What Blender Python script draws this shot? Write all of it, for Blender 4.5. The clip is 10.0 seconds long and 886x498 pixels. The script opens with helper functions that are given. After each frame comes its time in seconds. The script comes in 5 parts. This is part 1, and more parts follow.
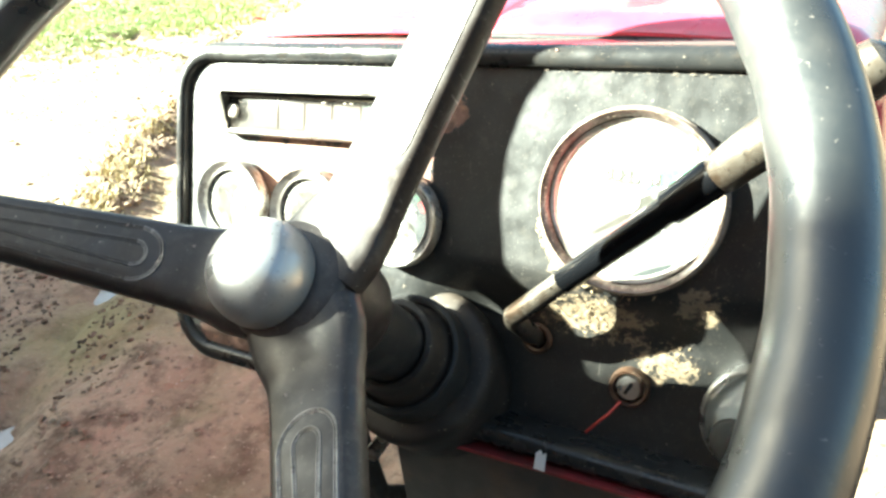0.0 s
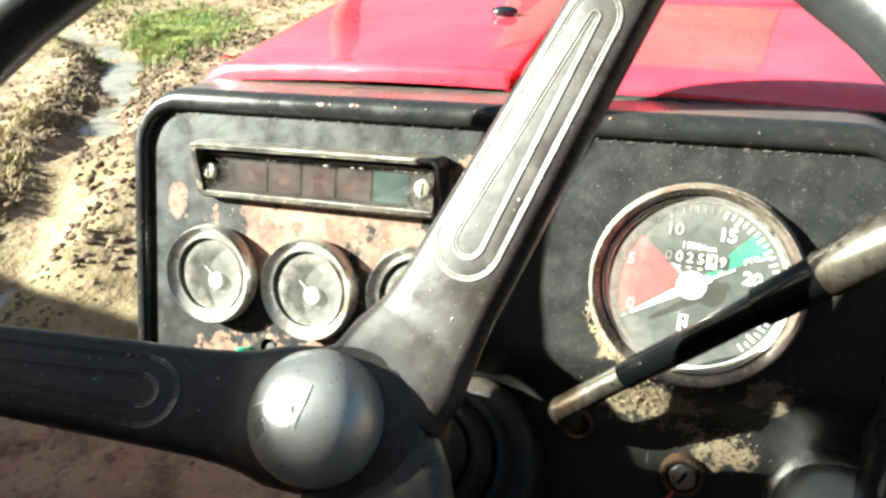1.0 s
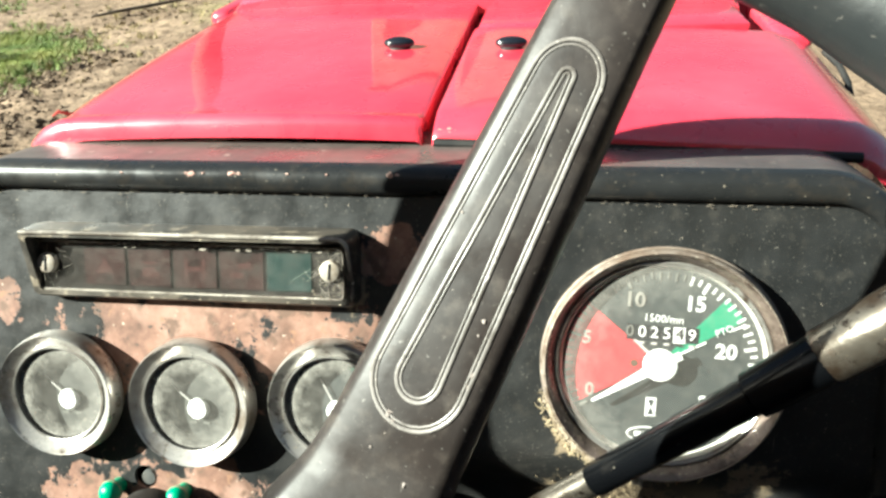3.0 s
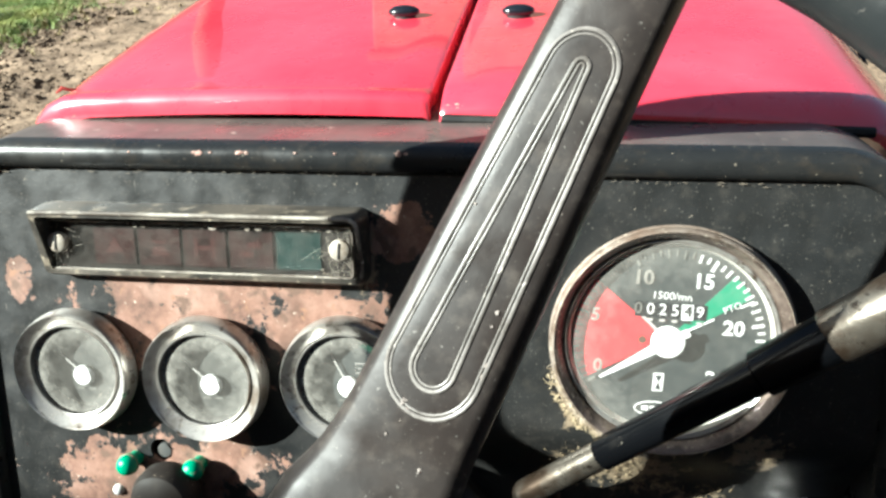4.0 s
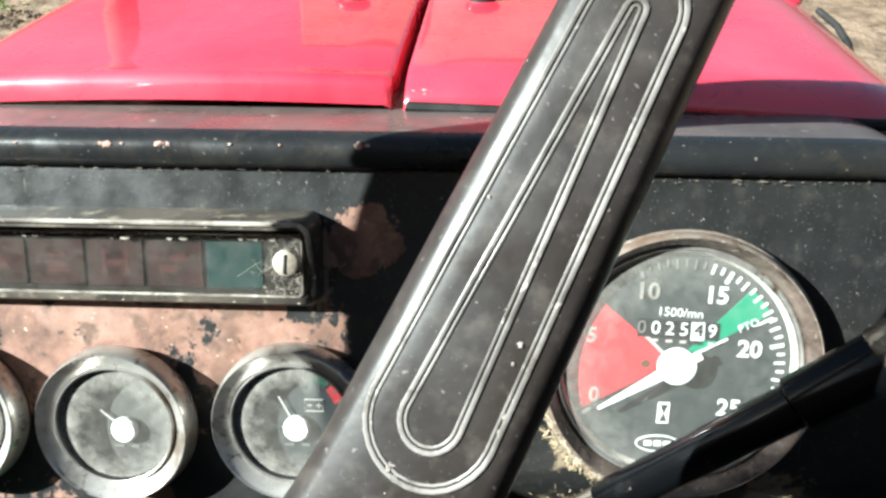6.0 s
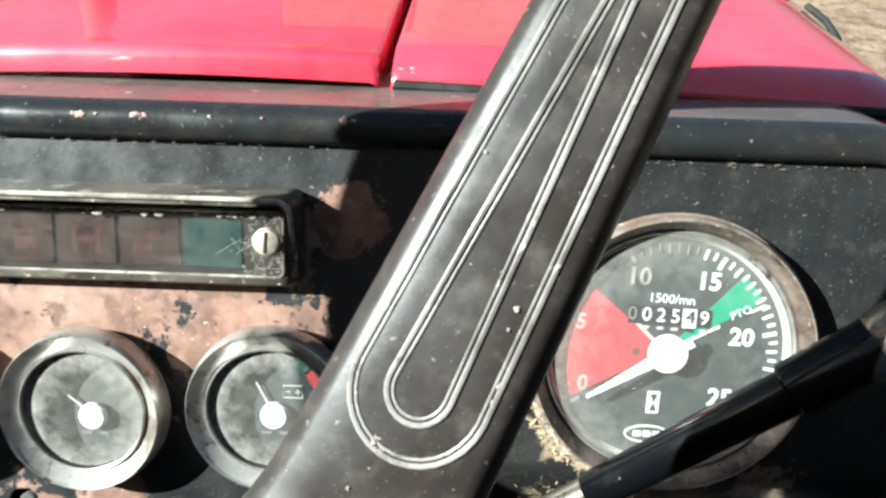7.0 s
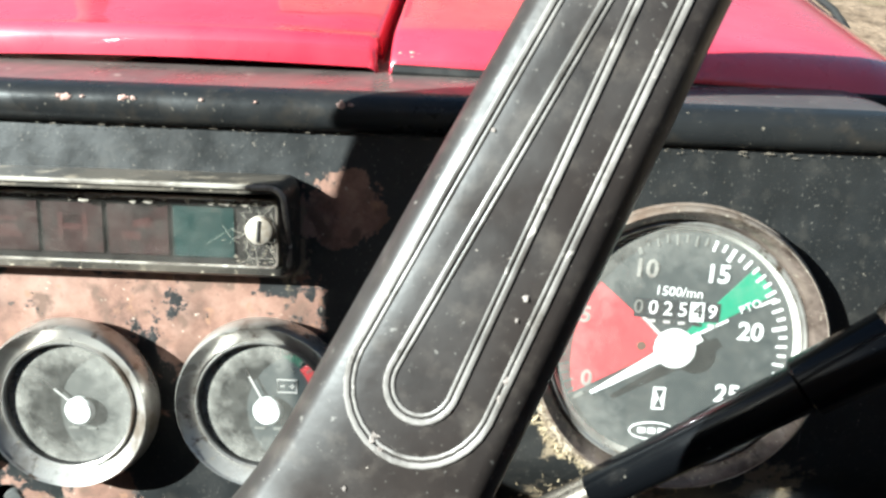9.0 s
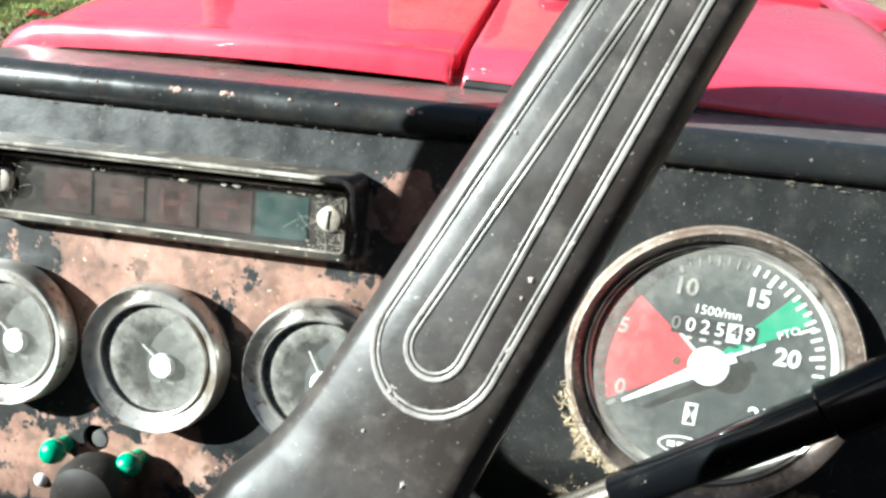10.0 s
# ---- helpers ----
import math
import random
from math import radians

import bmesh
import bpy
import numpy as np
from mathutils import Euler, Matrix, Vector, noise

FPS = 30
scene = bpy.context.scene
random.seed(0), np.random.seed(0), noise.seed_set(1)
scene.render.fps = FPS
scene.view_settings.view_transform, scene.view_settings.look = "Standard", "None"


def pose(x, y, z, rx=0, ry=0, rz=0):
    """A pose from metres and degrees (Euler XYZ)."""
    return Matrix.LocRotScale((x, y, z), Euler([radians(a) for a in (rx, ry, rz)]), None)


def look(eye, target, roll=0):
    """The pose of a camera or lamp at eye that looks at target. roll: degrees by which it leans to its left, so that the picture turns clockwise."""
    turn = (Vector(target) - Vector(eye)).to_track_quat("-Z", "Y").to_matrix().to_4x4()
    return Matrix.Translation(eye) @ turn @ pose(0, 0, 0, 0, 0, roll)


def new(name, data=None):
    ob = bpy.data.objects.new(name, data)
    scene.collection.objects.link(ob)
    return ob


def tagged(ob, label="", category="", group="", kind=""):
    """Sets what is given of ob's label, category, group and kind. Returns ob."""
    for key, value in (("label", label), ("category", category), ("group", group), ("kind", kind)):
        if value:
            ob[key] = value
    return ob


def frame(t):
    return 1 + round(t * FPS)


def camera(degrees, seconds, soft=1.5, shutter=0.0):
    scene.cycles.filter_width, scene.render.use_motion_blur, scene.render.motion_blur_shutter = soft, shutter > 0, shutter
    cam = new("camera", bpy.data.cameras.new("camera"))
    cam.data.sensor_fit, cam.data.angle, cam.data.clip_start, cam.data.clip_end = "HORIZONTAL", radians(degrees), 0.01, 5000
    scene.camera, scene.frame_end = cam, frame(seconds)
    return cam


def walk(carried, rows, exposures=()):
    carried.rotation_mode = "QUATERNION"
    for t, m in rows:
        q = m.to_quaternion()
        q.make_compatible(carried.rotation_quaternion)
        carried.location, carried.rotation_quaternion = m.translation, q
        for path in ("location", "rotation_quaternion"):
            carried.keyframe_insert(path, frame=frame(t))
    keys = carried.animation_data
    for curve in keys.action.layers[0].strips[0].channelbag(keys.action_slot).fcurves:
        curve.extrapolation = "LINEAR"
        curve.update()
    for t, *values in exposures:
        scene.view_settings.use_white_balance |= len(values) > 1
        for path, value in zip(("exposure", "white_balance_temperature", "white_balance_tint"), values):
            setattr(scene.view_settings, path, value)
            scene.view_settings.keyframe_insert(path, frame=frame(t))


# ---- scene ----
SOFT = 2.7
cam = camera(64.19, 10.0, soft=SOFT)
# the dashboard leans back; places on the tractor are written in the frame of its face (x right, y inwards, z up the face)
FACE = pose(0.1236, 0, 1.28, -22, 0, 0)
PATH = [
    (0, (0.0912, -0.4122, 0.0265), (-0.3581, 0.4682, -0.1252), 3.85),
    (0.2, (0.0631, -0.4214, 0.0392), (-0.3546, 0.4769, -0.0971), 4.76),
    (0.5, (0.0402, -0.4201, 0.0627), (-0.3655, 0.4827, -0.0797), 3.56),
    (0.7, (0.0229, -0.4108, 0.0713), (-0.3517, 0.5062, -0.0661), 3.14),
    (1, (-0.0079, -0.3892, 0.0730), (-0.3255, 0.5439, -0.0957), 3.30),
    (1.5, (-0.0277, -0.3589, 0.0753), (-0.2961, 0.5859, -0.1125), 2.16),
    (1.7, (-0.0385, -0.3447, 0.0688), (-0.2643, 0.6116, -0.1168), 2.56),
    (2, (-0.0427, -0.3276, 0.0801), (-0.2334, 0.6367, -0.1038), 1.38),
    (2.5, (-0.0449, -0.3265, 0.0894), (-0.2201, 0.6470, -0.0580), 0.69),
    (2.7, (-0.0472, -0.3223, 0.0938), (-0.2063, 0.6544, -0.0503), 0.40),
    (3.8, (-0.0493, -0.3218, 0.1053), (-0.2052, 0.6460, -0.0923), -0.32),
    (4, (-0.0514, -0.3204, 0.1073), (-0.2096, 0.6447, -0.1013), -0.29),
    (4.5, (-0.0571, -0.3052, 0.1067), (-0.1824, 0.6633, -0.1083), -0.17),
    (5, (-0.0639, -0.2914, 0.1057), (-0.1635, 0.6830, -0.0961), -0.42),
    (6.5, (-0.0770, -0.2650, 0.0888), (-0.1218, 0.7162, -0.0987), 1.05),
    (7, (-0.0774, -0.2635, 0.0843), (-0.1110, 0.7194, -0.0969), 1.54),
    (7.5, (-0.0780, -0.2647, 0.0824), (-0.1108, 0.7179, -0.1004), 1.96),
    (8, (-0.0770, -0.2612, 0.0838), (-0.1146, 0.7189, -0.1109), 1.51),
    (8.5, (-0.0761, -0.2577, 0.0874), (-0.1110, 0.7236, -0.1020), 0.97),
    (9, (-0.0792, -0.2550, 0.0807), (-0.1065, 0.7270, -0.1066), 1.88),
    (9.5, (-0.0780, -0.2548, 0.0792), (-0.1102, 0.7280, -0.1029), 2.46),
    (10, (-0.0636, -0.2758, 0.0771), (-0.2155, 0.6987, -0.0883), 5.73),
]
walk(cam, [(t, FACE @ look(eye, target, roll)) for t, eye, target, roll in PATH],
     exposures=[(0.0, 4.30, 6300, -9), (0.3, 3.68, 6300, -8), (0.6, 3.15, 6300, -7), (1.0, 2.71, 6300, -6), (1.5, 2.31, 6300, -6), (2.0, 2.17, 6300, -6), (2.7, 2.10, 6250, -5), (4.0, 1.95, 5850, -2), (7.0, 2.00, 5650, -2), (10.0, 2.06, 5600, -2)])

# ---------------------------------------------------------------- light
SUN_WAY = (FACE.to_3x3() @ Vector((1.42, 1.0, -0.61))).normalized()
world = bpy.data.worlds.new("world")
scene.world = world
world.use_nodes = True
wn = world.node_tree.nodes
sky = wn.new("ShaderNodeTexSky")
sky.sky_type, sky.sun_disc = "NISHITA", False
sky.sun_elevation = math.asin(-SUN_WAY.z)
sky.sun_rotation = math.atan2(-SUN_WAY.x, -SUN_WAY.y)
sky.air_density, sky.dust_density = 1.0, 3.2
world.node_tree.links.new(sky.outputs[0], wn["Background"].inputs[0])
wn["Background"].inputs[1].default_value = 0.026
sun = new("sun", bpy.data.lights.new("sun", "SUN"))
sun.data.energy, sun.data.angle, sun.data.color = 5.0, radians(0.53), (1.0, 0.95, 0.86)
sun.matrix_world = look((0, 0, 0), SUN_WAY)
sun.location = (-8, -6, 8)


# ---------------------------------------------------------------- materials
def mat(name, base, rough=0.5, metal=0.0, layers=(), bump=(), coat=0.0, rough_var=0.0, spec=0.5, coat_rough=0.1, streaks=()):
    """layers: (noise scale, low, high, colour, detail); bump: (scale, strength); streaks: (scale, turn about y, low, high, colour)."""
    m = bpy.data.materials.new(name)
    m.use_nodes = True
    nt = m.node_tree
    n, l = nt.nodes, nt.links
    b = n["Principled BSDF"]
    b.inputs["Metallic"].default_value = metal
    b.inputs["Roughness"].default_value = rough
    b.inputs["Coat Weight"].default_value = coat
    b.inputs["Coat Roughness"].default_value = coat_rough
    b.inputs["Coat IOR"].default_value = 2.1 if coat > 0.7 else 1.5
    b.inputs["Specular IOR Level"].default_value = spec
    tc = n.new("ShaderNodeTexCoord")
    rgb = n.new("ShaderNodeRGB")
    rgb.outputs[0].default_value = (*base, 1)
    col = rgb.outputs[0]
    for scale, low, high, colour, detail in layers:
        t = n.new("ShaderNodeTexNoise")
        t.inputs["Scale"].default_value, t.inputs["Detail"].default_value = scale, detail
        t.inputs["Roughness"].default_value = 0.62
        l.new(tc.outputs["Object"], t.inputs["Vector"])
        r = n.new("ShaderNodeMapRange")
        r.inputs[1].default_value, r.inputs[2].default_value = low, high
        l.new(t.outputs[0], r.inputs[0])
        x = n.new("ShaderNodeMix")
        x.data_type = "RGBA"
        x.inputs[7].default_value = (*colour, 1)
        l.new(r.outputs[0], x.inputs[0])
        l.new(col, x.inputs[6])
        col = x.outputs[2]
    for scale, turn, low, high, colour in streaks:
        mp = n.new("ShaderNodeMapping")
        mp.inputs["Rotation"].default_value = (radians(turn) * 0.3, radians(turn), radians(turn) * 0.6)
        mp.inputs["Scale"].default_value = (scale, scale, scale * 0.06)
        l.new(tc.outputs["Object"], mp.inputs["Vector"])
        t = n.new("ShaderNodeTexNoise")
        t.inputs["Scale"].default_value, t.inputs["Detail"].default_value = 1.0, 4
        l.new(mp.outputs[0], t.inputs["Vector"])
        r = n.new("ShaderNodeMapRange")
        r.inputs[1].default_value, r.inputs[2].default_value = low, high
        l.new(t.outputs[0], r.inputs[0])
        x = n.new("ShaderNodeMix")
        x.data_type = "RGBA"
        x.inputs[7].default_value = (*colour, 1)
        l.new(r.outputs[0], x.inputs[0])
        l.new(col, x.inputs[6])
        col = x.outputs[2]
    l.new(col, b.inputs["Base Color"])
    if rough_var:
        t = n.new("ShaderNodeTexNoise")
        t.inputs["Scale"].default_value, t.inputs["Detail"].default_value = 60, 6
        l.new(tc.outputs["Object"], t.inputs["Vector"])
        r = n.new("ShaderNodeMapRange")
        r.inputs[1].default_value, r.inputs[2].default_value = 0.3, 0.7
        r.inputs[3].default_value, r.inputs[4].default_value = max(0, rough - rough_var), min(1, rough + rough_var)
        l.new(t.outputs[0], r.inputs[0])
        l.new(r.outputs[0], b.inputs["Roughness"])
    normal = None
    for scale, strength in bump:
        t = n.new("ShaderNodeTexNoise")
        t.inputs["Scale"].default_value, t.inputs["Detail"].default_value = scale, 5
        l.new(tc.outputs["Object"], t.inputs["Vector"])
        u = n.new("ShaderNodeBump")
        u.inputs["Strength"].default_value, u.inputs["Distance"].default_value = strength, 0.3 / scale
        l.new(t.outputs[0], u.inputs["Height"])
        if normal:
            l.new(normal, u.inputs["Normal"])
        normal = u.outputs[0]
    if normal:
        l.new(normal, b.inputs["Normal"])
    return m


DUST = (0.30, 0.25, 0.19)
# first layer pales the red, standing in for the sky's reflection
red_paint = mat("red_paint", (0.62, 0.022, 0.048), 0.30, coat=0.9, coat_rough=0.035, rough_var=0.06,
                layers=[(7, 0.36, 0.72, (0.69, 0.075, 0.115), 5), (160, 0.70, 0.78, (0.62, 0.25, 0.2), 4)], bump=[(4, 0.012)])
black_paint = mat("black_paint", (0.022, 0.024, 0.026), 0.42, rough_var=0.1, coat=0.1,
                  layers=[(12, 0.5, 0.8, (0.05, 0.052, 0.052), 6), (220, 0.66, 0.74, DUST, 4)], bump=[(300, 0.08)])
shell_black = mat("shell_black", (0.015, 0.0155, 0.016), 0.32, rough_var=0.14, spec=0.4,
                  layers=[(18, 0.47, 0.74, (0.027, 0.026, 0.024), 8), (110, 0.50, 0.66, (0.026, 0.023, 0.020), 8), (30, 0.68, 0.74, (0.16, 0.14, 0.12), 7), (150, 0.73, 0.77, (0.30, 0.20, 0.155), 5), (480, 0.69, 0.76, (0.19, 0.165, 0.13), 2)], bump=[(150, 0.06), (30, 0.05)])
wheel_plastic = mat("wheel_plastic", (0.023, 0.0185, 0.0168), 0.42, rough_var=0.14, spec=0.42,
                    layers=[(14, 0.42, 0.76, (0.043, 0.035, 0.031), 9), (55, 0.46, 0.70, (0.016, 0.013, 0.012), 9), (150, 0.52, 0.72, (0.052, 0.043, 0.037), 8), (60, 0.67, 0.74, (0.12, 0.10, 0.088), 8), (210, 0.715, 0.745, (0.36, 0.31, 0.27), 4), (900, 0.68, 0.76, (0.09, 0.08, 0.07), 2)],
                    streaks=[(500, 25, 0.69, 0.74, (0.12, 0.11, 0.10)), (700, -50, 0.71, 0.75, (0.11, 0.10, 0.09)), (350, 70, 0.73, 0.77, (0.20, 0.18, 0.16))], bump=[(400, 0.05), (60, 0.05)])
worn_edge = mat("worn_edge", (0.23, 0.21, 0.195), 0.36, rough_var=0.12, spec=0.5, layers=[(28, 0.44, 0.62, (0.060, 0.052, 0.046), 7), (170, 0.52, 0.66, (0.10, 0.088, 0.078), 6), (230, 0.62, 0.7, (0.42, 0.38, 0.34), 4)])
housing_plastic = mat("housing_plastic", (0.030, 0.027, 0.023), 0.36, rough_var=0.12,
                      layers=[(30, 0.42, 0.68, (0.12, 0.10, 0.078), 7), (110, 0.56, 0.70, (0.26, 0.215, 0.16), 6), (420, 0.66, 0.73, (0.40, 0.34, 0.26), 2)], bump=[(200, 0.06)])
edge_worn = mat("edge_worn", (0.34, 0.305, 0.26), 0.55, layers=[(40, 0.44, 0.6, (0.095, 0.076, 0.060), 7), (200, 0.58, 0.7, (0.52, 0.48, 0.42), 4)], bump=[(300, 0.2)])
sleeve_black = mat("sleeve_black", (0.003, 0.0033, 0.004), 0.20, rough_var=0.06, spec=0.28, layers=[(60, 0.6, 0.8, (0.014, 0.013, 0.012), 6), (300, 0.70, 0.75, (0.10, 0.09, 0.075), 3)])
ferrule_steel = mat("ferrule_steel", (0.165, 0.145, 0.12), 0.30, 0.75, rough_var=0.08, layers=[(50, 0.44, 0.62, (0.075, 0.052, 0.036), 7), (230, 0.60, 0.68, (0.035, 0.026, 0.020), 4), (300, 0.66, 0.72, (0.30, 0.24, 0.17), 3)], bump=[(180, 0.14)])
dirty_screw = mat("dirty_screw", (0.36, 0.32, 0.27), 0.55, 0.2, layers=[(300, 0.45, 0.65, (0.26, 0.21, 0.16), 4)], bump=[(600, 0.3)])
pale_dirt = mat("pale_dirt", (0.36, 0.32, 0.27), 0.9, layers=[(400, 0.45, 0.62, (0.17, 0.14, 0.11), 4)])
cobweb = mat("cobweb", (0.36, 0.32, 0.27), 0.8)
tacho_slope = mat("tacho_slope", (0.20, 0.155, 0.13), 0.30, 0.35, rough_var=0.14, layers=[(45, 0.40, 0.58, (0.050, 0.034, 0.027), 8), (130, 0.54, 0.68, (0.19, 0.145, 0.11), 7), (420, 0.62, 0.70, (0.42, 0.36, 0.28), 3)], bump=[(250, 0.12)])
mark_shaded = mat("mark_shaded", (0.24, 0.225, 0.20), 0.65, layers=[(200, 0.45, 0.65, (0.13, 0.12, 0.105), 4)])
mark_dim = mat("mark_dim", (0.12, 0.118, 0.105), 0.7)
dull_green = mat("dull_green", (0.012, 0.07, 0.042), 0.6)
dull_red = mat("dull_red", (0.42, 0.03, 0.035), 0.6)
rim_plastic = mat("rim_plastic", (0.018, 0.020, 0.021), 0.33, rough_var=0.08, spec=0.85,
                  layers=[(30, 0.45, 0.75, (0.032, 0.031, 0.029), 7), (300, 0.66, 0.74, (0.11, 0.10, 0.09), 3)], bump=[(350, 0.10), (90, 0.04)])
steel = mat("steel", (0.62, 0.61, 0.60), 0.28, 1.0, rough_var=0.12, layers=[(80, 0.55, 0.7, (0.32, 0.27, 0.22), 6)], bump=[(200, 0.06)])
cap_metal = mat("cap_metal", (0.40, 0.40, 0.39), 0.36, 0.55, rough_var=0.1, layers=[(50, 0.5, 0.75, (0.33, 0.325, 0.31), 7), (260, 0.62, 0.72, (0.22, 0.21, 0.19), 4)], streaks=[(600, 35, 0.66, 0.74, (0.68, 0.68, 0.66))], bump=[(120, 0.06), (500, 0.05)])
chip_pale = mat("chip_pale", (0.27, 0.23, 0.205), 0.6, layers=[(500, 0.42, 0.6, (0.16, 0.13, 0.115), 4)])
scratch_metal = mat("scratch_metal", (0.78, 0.78, 0.76), 0.4, 0.2)
chrome_bezel = mat("chrome_bezel", (0.46, 0.44, 0.41), 0.34, 0.7, rough_var=0.12, layers=[(45, 0.46, 0.68, (0.20, 0.165, 0.135), 8), (160, 0.58, 0.70, (0.12, 0.085, 0.062), 6), (350, 0.66, 0.72, (0.50, 0.45, 0.38), 3)], bump=[(250, 0.08)])
bezel_dark = mat("bezel_dark", (0.028, 0.026, 0.026), 0.35, rough_var=0.1, layers=[(60, 0.55, 0.75, (0.13, 0.095, 0.075), 6)])
can_rust = mat("can_rust", (0.10, 0.055, 0.032), 0.5, 0.3, rough_var=0.15, layers=[(70, 0.45, 0.65, (0.035, 0.024, 0.018), 6), (40, 0.6, 0.7, (0.25, 0.19, 0.14), 5)], bump=[(150, 0.2)])
dial_black = mat("dial_black", (0.017, 0.023, 0.024), 0.6, layers=[(60, 0.5, 0.8, (0.055, 0.055, 0.05), 6)])
dial_grey = mat("dial_grey", (0.030, 0.031, 0.028), 0.6, layers=[(60, 0.4, 0.75, (0.07, 0.07, 0.062), 6), (200, 0.66, 0.72, (0.2, 0.17, 0.13), 3)])
dial_red = mat("dial_red", (0.46, 0.024, 0.032), 0.6, layers=[(60, 0.5, 0.8, (0.40, 0.04, 0.04), 5)])
dial_green = mat("dial_green", (0.0, 0.20, 0.10), 0.6)
mark_white = mat("mark_white", (0.70, 0.70, 0.68), 0.55, layers=[(150, 0.55, 0.75, (0.6, 0.58, 0.54), 4)])
mark_grey = mat("mark_grey", (0.40, 0.38, 0.36), 0.6)
ivory = mat("ivory", (0.85, 0.85, 0.82), 0.5)
plug_green = mat("plug_green", (0.0, 0.26, 0.13), 0.38, layers=[(250, 0.62, 0.7, (0.25, 0.28, 0.2), 3)], bump=[(200, 0.1)])
worn_rubber = mat("worn_rubber", (0.016, 0.013, 0.011), 0.55, rough_var=0.1, spec=0.3, layers=[(30, 0.45, 0.7, (0.045, 0.035, 0.027), 7), (300, 0.66, 0.72, (0.16, 0.13, 0.10), 3)], bump=[(200, 0.1)])
rubber = mat("rubber", (0.014, 0.014, 0.014), 0.6, rough_var=0.1, spec=0.3, layers=[(40, 0.5, 0.75, (0.04, 0.037, 0.034), 5)], bump=[(200, 0.1)])
black_gloss = mat("black_gloss", (0.008, 0.010, 0.014), 0.14, coat=0.4, layers=[(180, 0.7, 0.76, (0.2, 0.17, 0.13), 3)])
strip_red = mat("strip_red", (0.034, 0.011, 0.010), 0.4, layers=[(90, 0.45, 0.7, (0.014, 0.010, 0.009), 6), (240, 0.62, 0.72, (0.07, 0.055, 0.045), 4)])
strip_faint = mat("strip_faint", (0.060, 0.016, 0.014), 0.45, layers=[(120, 0.5, 0.7, (0.034, 0.014, 0.012), 5)])
strip_teal = mat("strip_teal", (0.0004, 0.032, 0.030), 0.45, layers=[(90, 0.45, 0.7, (0.004, 0.030, 0.028), 6), (240, 0.62, 0.72, (0.05, 0.055, 0.046), 4)])
strip_dark = mat("strip_dark", (0.016, 0.014, 0.013), 0.35, layers=[(140, 0.5, 0.7, (0.035, 0.03, 0.026), 5)])
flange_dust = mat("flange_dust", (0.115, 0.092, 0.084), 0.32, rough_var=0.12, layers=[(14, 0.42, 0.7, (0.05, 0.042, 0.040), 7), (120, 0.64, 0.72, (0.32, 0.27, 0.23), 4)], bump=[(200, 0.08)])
chaff_brown = mat("chaff_brown", (0.15, 0.108, 0.064), 0.9, layers=[(200, 0.45, 0.6, (0.26, 0.20, 0.12), 3)])
pale_fibre = mat("pale_fibre", (0.46, 0.385, 0.295), 0.9, layers=[(200, 0.42, 0.6, (0.22, 0.165, 0.11), 3)])
straw = mat("straw", (0.34, 0.27, 0.17), 0.8, layers=[(120, 0.45, 0.6, (0.18, 0.13, 0.08), 4)])
castiron = mat("castiron", (0.055, 0.058, 0.056), 0.6, rough_var=0.1, layers=[(12, 0.5, 0.7, (0.10, 0.08, 0.06), 6)], bump=[(120, 0.2)])
wire_red = mat("wire_red", (0.40, 0.04, 0.03), 0.5)
cloth_white = mat("tag_white", (0.7, 0.7, 0.68), 0.7)


